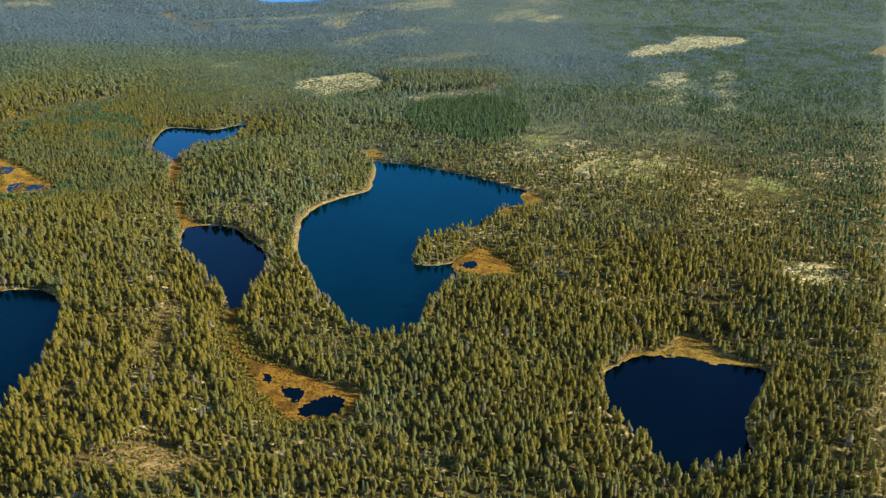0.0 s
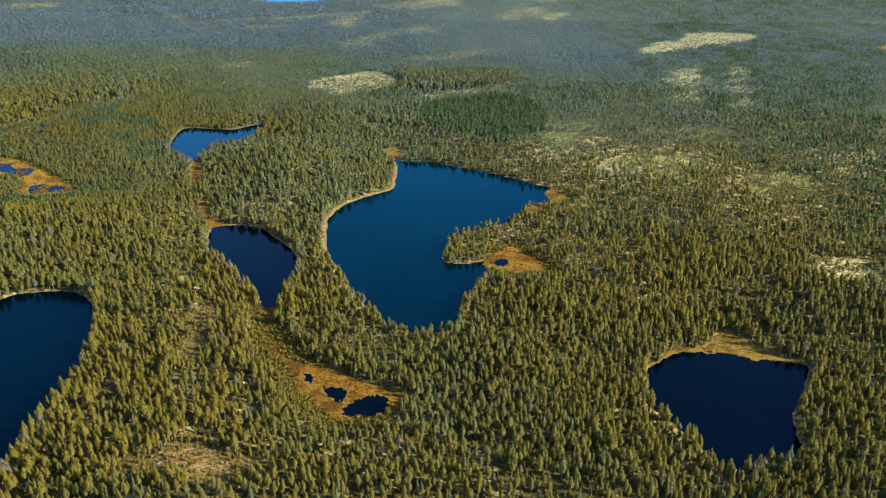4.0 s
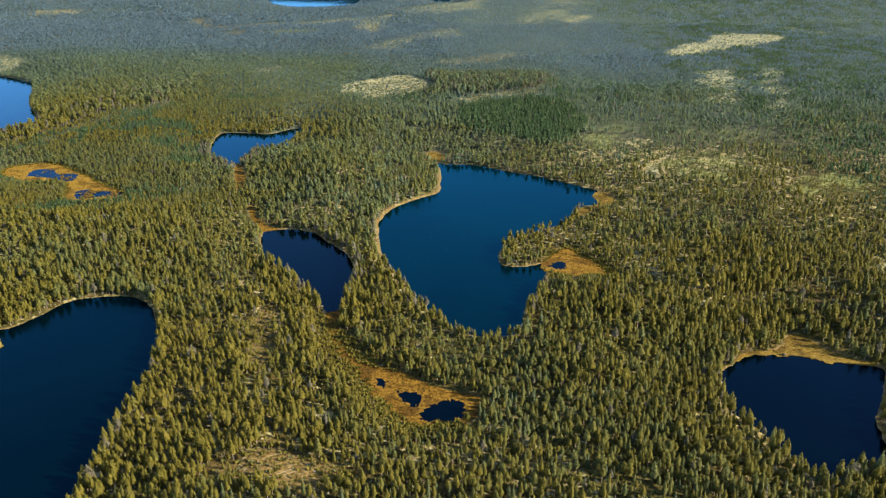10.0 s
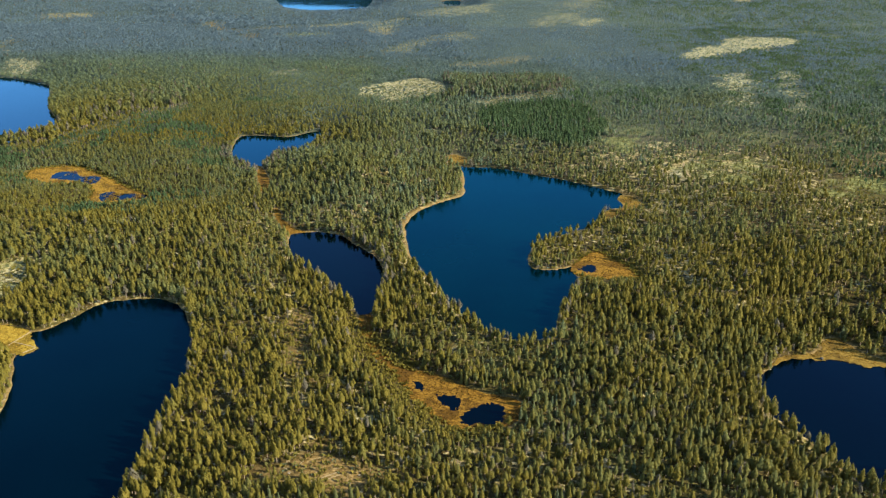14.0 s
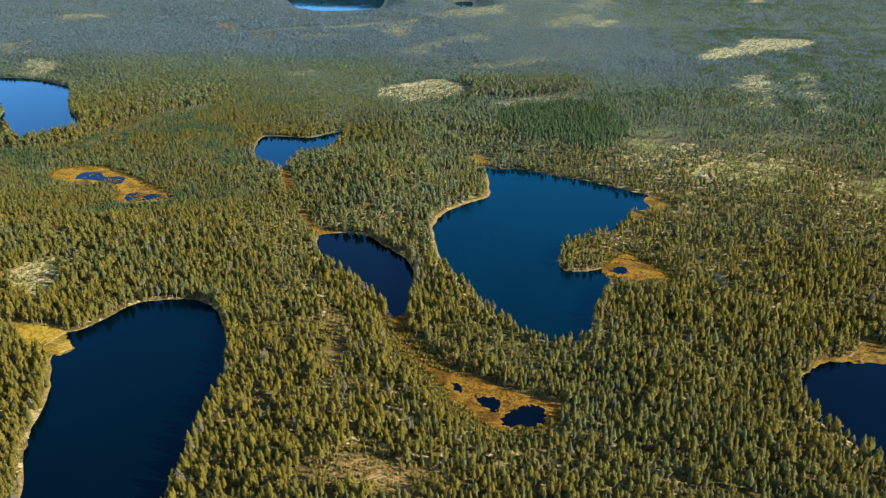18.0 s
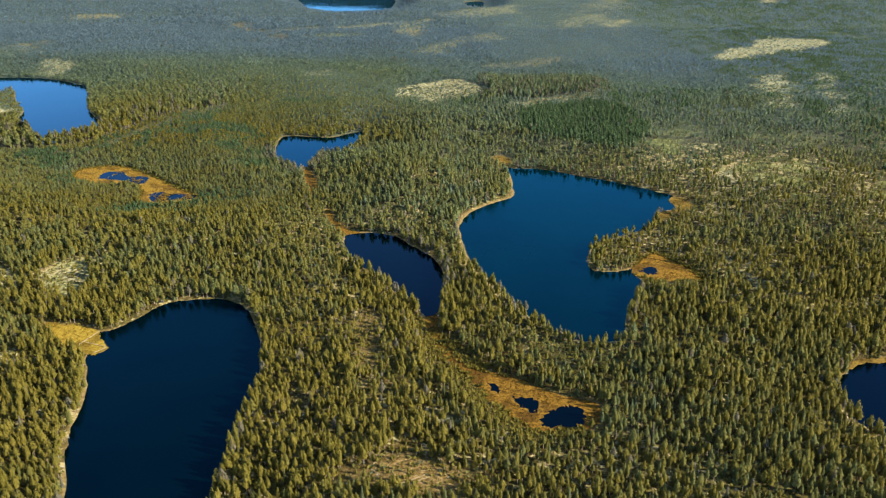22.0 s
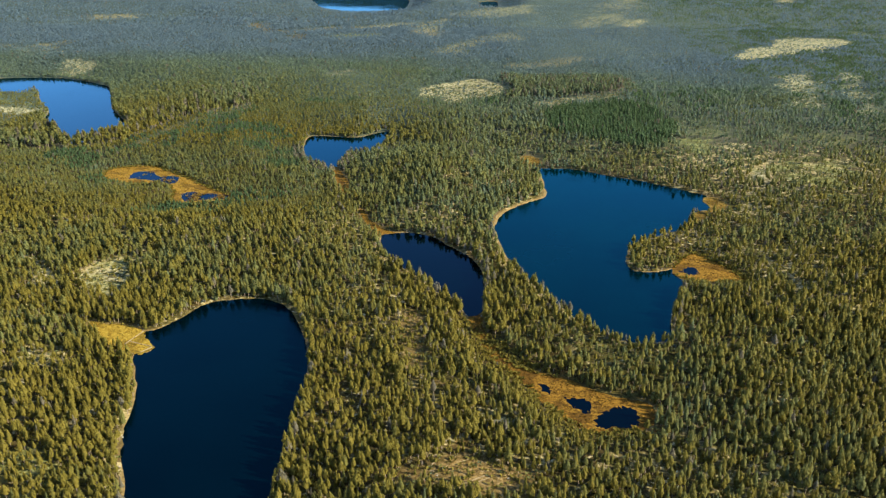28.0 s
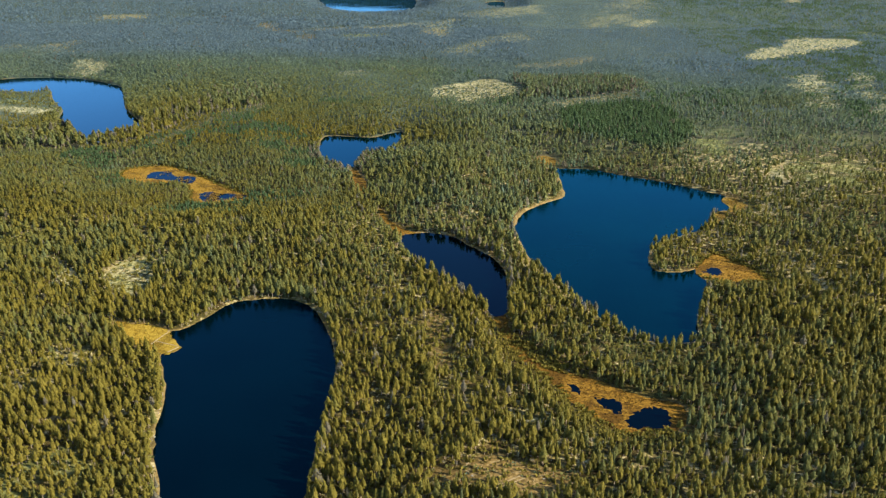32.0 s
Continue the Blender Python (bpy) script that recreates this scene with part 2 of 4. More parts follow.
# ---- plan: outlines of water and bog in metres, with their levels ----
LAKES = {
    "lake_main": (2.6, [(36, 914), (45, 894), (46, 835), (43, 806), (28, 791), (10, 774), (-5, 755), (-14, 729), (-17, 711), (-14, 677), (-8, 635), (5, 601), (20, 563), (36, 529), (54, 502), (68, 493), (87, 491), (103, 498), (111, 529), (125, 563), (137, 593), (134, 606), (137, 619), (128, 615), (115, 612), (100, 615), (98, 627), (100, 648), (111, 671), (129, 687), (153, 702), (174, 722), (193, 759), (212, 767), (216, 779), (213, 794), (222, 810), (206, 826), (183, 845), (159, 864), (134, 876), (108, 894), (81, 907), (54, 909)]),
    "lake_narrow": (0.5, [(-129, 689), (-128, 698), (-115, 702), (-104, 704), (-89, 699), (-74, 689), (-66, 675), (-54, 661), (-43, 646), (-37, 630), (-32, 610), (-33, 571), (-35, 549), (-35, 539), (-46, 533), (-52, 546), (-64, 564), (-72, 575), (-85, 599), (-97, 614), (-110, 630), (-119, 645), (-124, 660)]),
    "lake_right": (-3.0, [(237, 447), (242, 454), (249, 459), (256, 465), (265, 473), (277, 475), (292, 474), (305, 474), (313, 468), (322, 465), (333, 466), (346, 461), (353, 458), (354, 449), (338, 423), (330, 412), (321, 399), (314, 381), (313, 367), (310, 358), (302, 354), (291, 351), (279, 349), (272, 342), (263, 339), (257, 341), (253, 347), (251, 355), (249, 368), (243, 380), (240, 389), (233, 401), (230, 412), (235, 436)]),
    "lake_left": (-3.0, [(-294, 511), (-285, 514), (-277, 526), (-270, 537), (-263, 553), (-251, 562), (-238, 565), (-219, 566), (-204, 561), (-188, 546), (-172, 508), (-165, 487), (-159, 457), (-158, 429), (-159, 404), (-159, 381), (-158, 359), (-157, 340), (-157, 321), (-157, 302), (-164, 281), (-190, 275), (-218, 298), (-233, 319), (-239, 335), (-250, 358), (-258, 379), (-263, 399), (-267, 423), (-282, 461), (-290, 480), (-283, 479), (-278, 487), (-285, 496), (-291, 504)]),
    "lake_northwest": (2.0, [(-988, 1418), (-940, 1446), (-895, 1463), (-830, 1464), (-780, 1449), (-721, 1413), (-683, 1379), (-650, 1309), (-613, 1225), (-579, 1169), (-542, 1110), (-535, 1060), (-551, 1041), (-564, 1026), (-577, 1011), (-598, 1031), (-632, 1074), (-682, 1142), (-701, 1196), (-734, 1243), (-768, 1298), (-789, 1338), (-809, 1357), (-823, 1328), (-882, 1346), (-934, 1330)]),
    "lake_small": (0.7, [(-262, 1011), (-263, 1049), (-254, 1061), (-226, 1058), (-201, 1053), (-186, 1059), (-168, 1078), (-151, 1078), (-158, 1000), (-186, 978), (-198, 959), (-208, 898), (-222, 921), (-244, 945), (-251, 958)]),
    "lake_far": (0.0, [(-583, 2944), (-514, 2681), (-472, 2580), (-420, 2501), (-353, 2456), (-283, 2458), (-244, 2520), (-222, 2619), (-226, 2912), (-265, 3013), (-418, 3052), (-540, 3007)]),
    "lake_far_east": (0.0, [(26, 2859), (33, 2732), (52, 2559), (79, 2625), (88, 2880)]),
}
BOGS = {
    "bog_near": (0.0, [(-46, 531), (-37, 536), (-34, 513), (-29, 493), (-21, 474), (-12, 462), (1, 455), (17, 448), (32, 436), (50, 425), (65, 420), (71, 413), (68, 401), (63, 392), (49, 390), (31, 384), (17, 394), (6, 409), (-4, 425), (-11, 441), (-21, 456), (-30, 472), (-36, 489), (-41, 507)]),
    "bog_peninsula": (2.6, [(133, 611), (139, 628), (148, 642), (161, 652), (169, 651), (177, 635), (186, 623), (192, 605), (194, 594), (176, 593), (154, 594), (141, 598), (135, 604)]),
    "bog_east": (2.6, [(213, 794), (219, 805), (231, 803), (235, 787), (228, 769), (212, 761), (197, 738), (186, 731), (194, 757), (212, 767), (216, 779)]),
    "bog_north": (2.6, [(26, 935), (30, 957), (40, 960), (51, 945), (50, 921), (36, 916), (29, 921)]),
    "bog_narrow": (0.5, [(-159, 763), (-153, 763), (-141, 731), (-127, 712), (-115, 702), (-128, 698), (-129, 689), (-135, 701), (-144, 721)]),
    "bog_brook": (0.7, [(-209, 911), (-202, 911), (-183, 859), (-177, 820), (-185, 823), (-196, 863)]),
    "bog_right": (-3.0, [(254, 464), (266, 477), (283, 479), (297, 485), (305, 498), (316, 504), (322, 494), (329, 479), (342, 468), (354, 460), (345, 459), (332, 463), (322, 462), (313, 467), (304, 472), (291, 472), (277, 473), (265, 471)]),
    "bog_left": (-3.0, [(-294, 510), (-306, 518), (-325, 522), (-341, 525), (-337, 514), (-317, 494), (-300, 483), (-289, 479), (-283, 478), (-278, 487), (-285, 496), (-291, 504)]),
    "bog_west": (-3.0, [(-489, 895), (-487, 913), (-466, 925), (-438, 926), (-416, 914), (-392, 892), (-368, 871), (-344, 847), (-324, 831), (-309, 816), (-311, 801), (-329, 794), (-347, 790), (-362, 788), (-375, 807), (-382, 834), (-399, 856), (-420, 855), (-448, 857), (-468, 867), (-482, 882)]),
}
PONDS = {
    "pond_1": (0.0, [(31, 395), (34, 405), (41, 411), (50, 415), (57, 411), (59, 404), (56, 395), (47, 392), (36, 392)]),
    "pond_2": (0.0, [(15, 423), (20, 423), (28, 422), (32, 415), (28, 407), (22, 410)]),
    "pond_3": (0.0, [(-1, 439), (5, 437), (8, 431), (5, 428)]),
    "pond_4": (2.6, [(141, 613), (147, 620), (154, 621), (156, 613), (150, 607), (143, 608)]),
    "pond_5": (-3.0, [(-450, 881), (-448, 901), (-428, 904), (-419, 888), (-393, 884), (-388, 861), (-405, 861), (-419, 871), (-441, 875)]),
    "pond_6": (-3.0, [(-367, 820), (-358, 831), (-345, 824), (-315, 820), (-315, 807), (-339, 803), (-356, 799)]),
}
# felled or open ground: x, y, half width, half depth, turn, how bare
FELLED = [(455, 578, 46, 30, -8, 0.7), (290, 1045, 60, 30, 12, 0.3, -1), (420, 1010, 70, 30, 0, 0.3, -1), (-353, 470, 24, 12, -20, 0.35),
          (-365, 423, 20, 10, 0, 0.25), (-434, 2011, 120, 26, 0, 0.35, 1), (-273, 1430, 30, 14, 10, 0.5), (-1022, 1690, 120, 50, 0, 0.35), (-355, 625, 25, 14, 0, 0.4),
          (-47, 345, 38, 21, -8, 0.95, 1), (-356, 596, 20, 20, 0, 1.0, -0.4), (-90, 510, 13, 26, 0, 0.9, 0.9), (-180, 2130, 90, 80, 0, 0.3), (-790, 1505, 34, 34, 0, 0.7),
          (-745, 1180, 45, 34, 0, 0.9), (-800, 1230, 60, 22, 8, 0.6, -1), (-700, 1060, 30, 14, 0, 0.6), (249, 1105, 40, 14, 0, 0.45, -1), (116, 975, 18, 12, 0, 0.4), (300, 973, 40, 14, 8, 0.45), (290, 545, 40, 9, 10, 0.35), (278, 590, 30, 7, -6, 0.35), (-295, 722, 22, 11, 15, 1.0), (-84, 466, 11, 24, 0, 0.9, 0.9), (-70, 436, 12, 7, 0, 0.5, 1), (-30, 398, 14, 6, -15, 0.6), (-288, 699, 15, 5, 4, 0.8, -1)]
# felled ground with a clear outline: outline, ragged edge, how bare, share of brown slash
CUTS = [([(-68, 1347), (-23, 1377), (-8, 1367), (26, 1329), (46, 1298), (32, 1257), (4, 1244), (-23, 1235), (-52, 1282)], 4, 1.0, 0.12), ([(-120, 1312), (-92, 1341), (-68, 1347), (-47, 1291), (-32, 1235), (-50, 1202), (-73, 1205), (-83, 1246), (-112, 1259)], 4, 1.0, 0.0), ([(518, 1599), (579, 1723), (657, 1788), (712, 1865), (790, 1893), (868, 1843), (771, 1727), (705, 1688), (611, 1628), (552, 1593)], 14, 1.0, 0.0), ([(513, 1358), (570, 1441), (580, 1415), (556, 1317), (530, 1220), (500, 1181), (485, 1204), (506, 1288)], 22, 0.72, 0.0), ([(643, 1411), (668, 1427), (646, 1342), (618, 1252), (570, 1149), (543, 1148), (584, 1206), (611, 1299)], 24, 0.62, 0.0),
        ([(-87, 2324), (-21, 2381), (67, 2485), (193, 2519), (169, 2336), (59, 2279), (-21, 2225)], 26, 0.5, 0.0), ([(-126, 2196), (-93, 2234), (-83, 2174), (-113, 2150)], 12, 0.8, 0.0), ([(267, 2137), (380, 2364), (454, 2641), (513, 2659), (516, 2453), (445, 2394), (402, 2298), (445, 2188), (389, 2060), (362, 2162), (286, 2057)], 45, 0.42, 0.0), ([(-90, 1705), (-48, 1825), (19, 1915), (92, 1984), (70, 1828), (3, 1775), (-35, 1711), (-70, 1636)], 30, 0.48, 0.0), ([(-167, 2028), (-111, 2083), (-94, 2030), (-156, 1978)], 14, 0.6, 0.0),
        ([(944, 2526), (1020, 2692), (1073, 2694), (1000, 2543)], 12, 0.9, 0.25), ([(63, 1195), (114, 1235), (181, 1257), (221, 1266), (216, 1222), (171, 1213), (116, 1198), (80, 1180)], 9, 0.75, 0.2), ([(307, 883), (351, 911), (388, 900), (405, 878), (398, 846), (370, 797), (344, 778), (347, 815), (323, 835), (307, 866)], 22, 0.6, -1), ([(-372, 457), (-369, 471), (-348, 479), (-328, 471), (-334, 458), (-349, 446)], 7, 0.45, -0.3), ([(-383, 437), (-374, 442), (-356, 437), (-352, 423), (-366, 421)], 7, 0.45, -1), ([(-332, 345), (-320, 360), (-292, 355), (-267, 336), (-283, 323), (-319, 321)], 8, 0.5, -1), ([(240, 999), (278, 999), (280, 967), (255, 941), (230, 959)], 14, 0.6, -1), ([(289, 874), (318, 888), (307, 859), (285, 849)], 8, 0.8, 0.0),
        ([(-381, 601), (-380, 614), (-370, 622), (-355, 626), (-341, 604), (-337, 569), (-358, 569)], 5, 1.0, -0.4), ([(-833, 1528), (-811, 1565), (-765, 1488), (-786, 1465)], 10, 0.5, 0.0), ([(-489, 1014), (-464, 1084), (-415, 1163), (-373, 1221), (-364, 1197), (-408, 1142), (-453, 1062), (-478, 995)], 4, 0.5, 0.3), ([(-984, 1722), (-966, 1761), (-906, 1770), (-943, 1715)], 14, 0.6, 0.3), ([(-299, 1449), (-277, 1477), (-260, 1471), (-276, 1438)], 14, 0.6, 0.3)]
# thin openings and bogs in the distance
FAR_CUTS = [([(-315, 2076), (-231, 2135), (-176, 2113), (-95, 2197), (-83, 2138), (-174, 2068), (-238, 2034)], 30, 0.6, 0.0),
            ([(-157, 2015), (-92, 2016), (-91, 1917), (-132, 1897), (-162, 1964)], 25, 0.7, 0.3),
            ([(395, 2121), (456, 2193), (440, 2122), (393, 2076)], 12, 0.7, 0.0), ([(939, 2019), (985, 2005), (1004, 1914), (938, 1889), (935, 1970)], 22, 0.6, -1),
            ([(1061, 1684), (1105, 1738), (1168, 1791), (1115, 1682)], 8, 0.9, 0.6), ([(-1105, 2209), (-1088, 2262), (-972, 2278), (-947, 2213), (-1042, 2173)], 22, 0.7, 0.3),
            ([(-948, 1595), (-917, 1653), (-863, 1669), (-850, 1640), (-905, 1617)], 12, 0.8, 0.0), ([(-1067, 1695), (-1024, 1696), (-1015, 1673), (-1051, 1665)], 8, 0.8, 0.0)]
FAR_BOGS = [([(-600, 2099), (-582, 2132), (-538, 2070), (-523, 1985), (-560, 2001)], 14, 0.6, 0.8), ([(-462, 1921), (-434, 1952), (-412, 1893), (-438, 1855)], 12, 0.55, 0.8),
            ([(-506, 1993), (-375, 2092), (-365, 2049), (-471, 1953)], 14, 0.7, 0.3), ([(-357, 1950), (-253, 1962), (-228, 1914), (-291, 1866), (-344, 1856)], 16, 0.6, -1),
            ([(35, 1510), (107, 1573), (218, 1629), (223, 1589), (122, 1511)], 25, 0.5, 0.4), ([(-434, 592), (-421, 606), (-393, 599), (-385, 582), (-406, 576)], 9, 0.6, 0.0),
            ([(-447, 627), (-429, 634), (-416, 622), (-431, 615)], 8, 0.5, 0.0), ([(432, 789), (464, 828), (495, 839), (520, 811), (509, 792), (467, 781)], 16, 0.6, -1)]
# heights of the dry ground: x, y, z
HILLS = [(-83, 1280, 15), (40, 1300, 19), (577, 1686, 17), (855, 1854, 15), (402, 871, 13), (-55, 342, 7), (-352, 601, 2), (-60, 800, 16),
         (-190, 460, 5), (160, 420, 4), (320, 620, 9), (-300, 760, 3), (-420, 1100, 8), (-800, 1700, 22), (100, 1900, 18),
         (-300, 2000, 16), (600, 2600, 35), (-900, 2700, 30), (0, 3300, 60), (1500, 3000, 60), (-1700, 3000, 50)]


def curve(points, wobble=0.0, per=5, seed=1):
    """A smooth closed line through the points, with a small uneven edge."""
    p = np.array(points, float)
    a, b, c, d = np.roll(p, 1, 0), p, np.roll(p, -1, 0), np.roll(p, -2, 0)
    s = np.linspace(0, 1, per, endpoint=False)[None, :, None]
    a, b, c, d = a[:, None], b[:, None], c[:, None], d[:, None]
    q = 0.5 * (2 * b + (c - a) * s + (2 * a - 5 * b + 4 * c - d) * s ** 2 + (3 * b - a - 3 * c + d) * s ** 3)
    q = q.reshape(-1, 2)
    return q + np.random.RandomState(seed).normal(0, wobble, q.shape)


def signed(q, x, y, reach=160.0):
    """Distance to the closed line q, negative inside, at most reach."""
    out = np.full(len(x), reach)
    lo, hi = q.min(0) - reach, q.max(0) + reach
    pick = np.nonzero((x > lo[0]) & (x < hi[0]) & (y > lo[1]) & (y < hi[1]))[0]
    a, b = q, np.roll(q, -1, 0)
    e = b - a
    for part_of in np.array_split(pick, max(1, len(pick) // 8000)):
        px, py = x[part_of][:, None] - a[None, :, 0], y[part_of][:, None] - a[None, :, 1]
        s = np.clip((px * e[:, 0] + py * e[:, 1]) / np.maximum((e ** 2).sum(1), 1e-9), 0, 1)
        dist = np.sqrt(((px - s * e[:, 0]) ** 2 + (py - s * e[:, 1]) ** 2).min(1))
        yy = y[part_of][:, None]
        cross = ((a[:, 1] > yy) != (b[:, 1] > yy)) & (px < e[:, 0] * (yy - a[:, 1]) / np.where(e[:, 1] == 0, 1e-9, e[:, 1]))
        out[part_of] = np.where(cross.sum(1) % 2 == 1, -dist, np.minimum(dist, reach))
    return out


TABLE = np.random.RandomState(5).rand(256, 256)


def waves(x, y, size, seed=0):
    """Smooth uneven values from 0 to 1, with bumps of that size in metres."""
    u, v = x / size + 17.3 * seed, y / size + 9.1 * seed
    i, j = np.floor(u).astype(int), np.floor(v).astype(int)
    f, g = u - i, v - j
    f, g = f * f * (3 - 2 * f), g * g * (3 - 2 * g)
    t = lambda m, n: TABLE[m % 256, n % 256]
    return (t(i, j) * (1 - f) + t(i + 1, j) * f) * (1 - g) + (t(i, j + 1) * (1 - f) + t(i + 1, j + 1) * f) * g


def ease(v, lo, hi):
    s = np.clip((v - lo) / (hi - lo), 0, 1)
    return s * s * (3 - 2 * s)


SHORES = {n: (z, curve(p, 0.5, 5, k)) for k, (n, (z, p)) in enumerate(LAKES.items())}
BOG_EDGES = {n: (z, curve(p, 0.7, 5, 30 + k)) for k, (n, (z, p)) in enumerate(BOGS.items())}
CUT_EDGES = [(curve(p, 1.0, 4, 90 + k), edge, how, brown) for k, (p, edge, how, brown) in enumerate(CUTS + FAR_CUTS + FAR_BOGS)]
POND_EDGES = {n: (z, curve(p, 1.0, 5, 60 + k)) for k, (n, (z, p)) in enumerate(PONDS.items())}


def land(x, y):
    """Height of the ground, distance from water, distance from bog, bareness."""
    water, bog, level = np.full(len(x), 160.0), np.full(len(x), 160.0), np.zeros(len(x))
    near = np.full(len(x), 160.0)
    for z, q in SHORES.values():
        d = signed(q, x, y)
        level, near, water = np.where(d < near, z, level), np.minimum(near, d), np.minimum(water, d)
    for z, q in BOG_EDGES.values():
        d = signed(q, x, y)
        level, near, bog = np.where(d < near, z, level), np.minimum(near, d), np.minimum(bog, d)
    weight, high = np.full(len(x), 1e-9), np.zeros(len(x))
    for hx, hy, hz in HILLS:
        w = 1 / ((x - hx) ** 2 + (y - hy) ** 2 + 60.0 ** 2) ** 1.5
        weight, high = weight + w, high + w * hz
    high = high / weight + 7 * (waves(x, y, 140, 1) - 0.5) + 3 * (waves(x, y, 45, 2) - 0.5)
    s = ease(near, 0, 110)
    z = level * (1 - s) + np.maximum(high, level + 1.5) * s + np.clip(near, 0, 8) * 0.12 + 0.1
    z = np.where(bog < 0, level + 0.05, z)
    z = np.where(water < 1, level + np.maximum(water * 0.25, -3.0), z)
    bare = np.zeros(len(x))
    slash = np.zeros(len(x))
    for cx, cy, rx, ry, turn, how, *brown in FELLED:
        c, sn = math.cos(radians(turn)), math.sin(radians(turn))
        u, v = (x - cx) * c + (y - cy) * sn, -(x - cx) * sn + (y - cy) * c
        r = np.sqrt((u / rx) ** 2 + (v / ry) ** 2) + 0.9 * (waves(x, y, 0.5 * min(rx, ry) + 6, 4) - 0.5) + 0.35 * (waves(x, y, 0.2 * min(rx, ry) + 3, 6) - 0.5)
        here = how * (1 - ease(r, 0.5, 1.2))
        bare = np.maximum(bare, here)
        if brown:
            slash = np.where(here > np.abs(slash), brown[0] * here, slash)
    rag = 1.6 * (waves(x, y, 14, 4) - 0.5) + 1.3 * ease(y, 1300, 1700) * (waves(x, y, 38, 3) - 0.5) + 1.4 * (waves(x, y, 6, 6) - 0.5) + 1.2 * (waves(x, 3 * y, 40, 5) - 0.5)
    for q, edge, how, brown in CUT_EDGES:
        here = how * (1 - ease(signed(q, x, y, 60.0) + edge * rag, -0.35 * edge, 0.35 * edge))
        bare, slash = np.maximum(bare, here), np.where(np.abs(brown * here) > np.abs(slash), brown * here, slash)
    return (z, water, bog, bare, slash)


def sheet(name, verts, faces, mat, smooth=True):
    me = bpy.data.meshes.new(name)
    me.from_pydata(verts, [], faces)
    me.materials.append(mat)
    if smooth:
        me.polygons.foreach_set("use_smooth", np.ones(len(me.polygons), bool))
    me.update()
    return new(name, me)


def beach(x, y):
    """How far the open sandy shores reach: west of the main lake, north and west of the left one."""
    main = ease(x, -30, -22) * (1 - ease(x, 44, 52)) * ease(y, 545, 600) * (1 - ease(y, 915, 935))
    left = 0.15 * ease(-x, 196, 206) * ease(y, 320, 345) * (1 - ease(y, 590, 600))
    return np.maximum(main, left)


def ground_sheet():
    ys = [-4600, -3000, -1800, -900, -300, 0, 120, 200]
    step = 2.8
    while ys[-1] < 3300:
        ys.append(ys[-1] + step)
        step = 2.8 if ys[-1] < 900 else min(16, step * 1.006)
    ys = np.array(ys + [3400, 3550, 3750, 4000, 4300, 4700])
    fine = np.linspace(-1, 1, 310)
    wide = np.array([0.05, 0.12, 0.25, 0.45, 0.7, 1.0])
    half = 0.63 * np.clip(ys, 0, 3300) + 200
    out = (4700 - half)[:, None] * wide[None]
    X = np.concatenate([-(half[:, None] + out)[:, ::-1], half[:, None] * fine[None], half[:, None] + out], 1)
    Y = np.repeat(ys[:, None], X.shape[1], 1)
    x, y = X.ravel(), Y.ravel()
    z, water, bog, bare, slash = land(x, y)
    r, c = X.shape
    me = bpy.data.meshes.new("ground")
    me.vertices.add(r * c)
    me.vertices.foreach_set("co", np.stack([x, y, z], 1).ravel())
    idx = np.arange(r * c).reshape(r, c)
    f = np.stack([idx[:-1, :-1], idx[:-1, 1:], idx[1:, 1:], idx[1:, :-1]], -1).reshape(-1)
    me.loops.add(len(f))
    me.loops.foreach_set("vertex_index", f)
    me.polygons.add(len(f) // 4)
    me.polygons.foreach_set("loop_start", np.arange(0, len(f), 4))
    me.polygons.foreach_set("use_smooth", np.ones(len(f) // 4, bool))
    me.update(calc_edges=True)
    thin = 0.14 * (waves(x, y, 60, 7) - 0.5) + 0.14 * (waves(x, y, 210, 8) - 0.45)
    shore = (1 - ease(np.minimum(water + 0.4, bog), 0.5, 3.0 + 4.0 * beach(x, y))) * (0.15 + 0.85 * ease(waves(x, y, 60, 9), 0.3, 0.6)) * (1 - 0.85 * ease(x, 50, 70) * (1 - ease(x, 205, 215)) * ease(y, 800, 820) * (1 - ease(y, 930, 950)))
    # the moss share grows with distance and brings in the haze tint
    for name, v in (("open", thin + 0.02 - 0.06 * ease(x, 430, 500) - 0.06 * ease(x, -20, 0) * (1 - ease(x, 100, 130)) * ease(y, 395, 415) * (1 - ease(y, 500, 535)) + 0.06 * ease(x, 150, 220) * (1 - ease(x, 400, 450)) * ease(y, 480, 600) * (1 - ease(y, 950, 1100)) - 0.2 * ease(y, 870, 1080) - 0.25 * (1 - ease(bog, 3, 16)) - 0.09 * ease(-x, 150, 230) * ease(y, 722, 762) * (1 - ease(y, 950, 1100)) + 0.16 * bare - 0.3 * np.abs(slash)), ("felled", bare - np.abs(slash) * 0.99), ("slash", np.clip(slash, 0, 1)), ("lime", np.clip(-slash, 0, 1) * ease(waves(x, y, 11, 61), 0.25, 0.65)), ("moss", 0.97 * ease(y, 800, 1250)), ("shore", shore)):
        me.attributes.new(name, "FLOAT", "POINT").data.foreach_set("value", v.astype(np.float32))
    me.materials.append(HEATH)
    return tagged(new("ground", me), "rolling heath with moss, pale lichen and felled patches", "ground", kind="structure")


ground = ground_sheet()


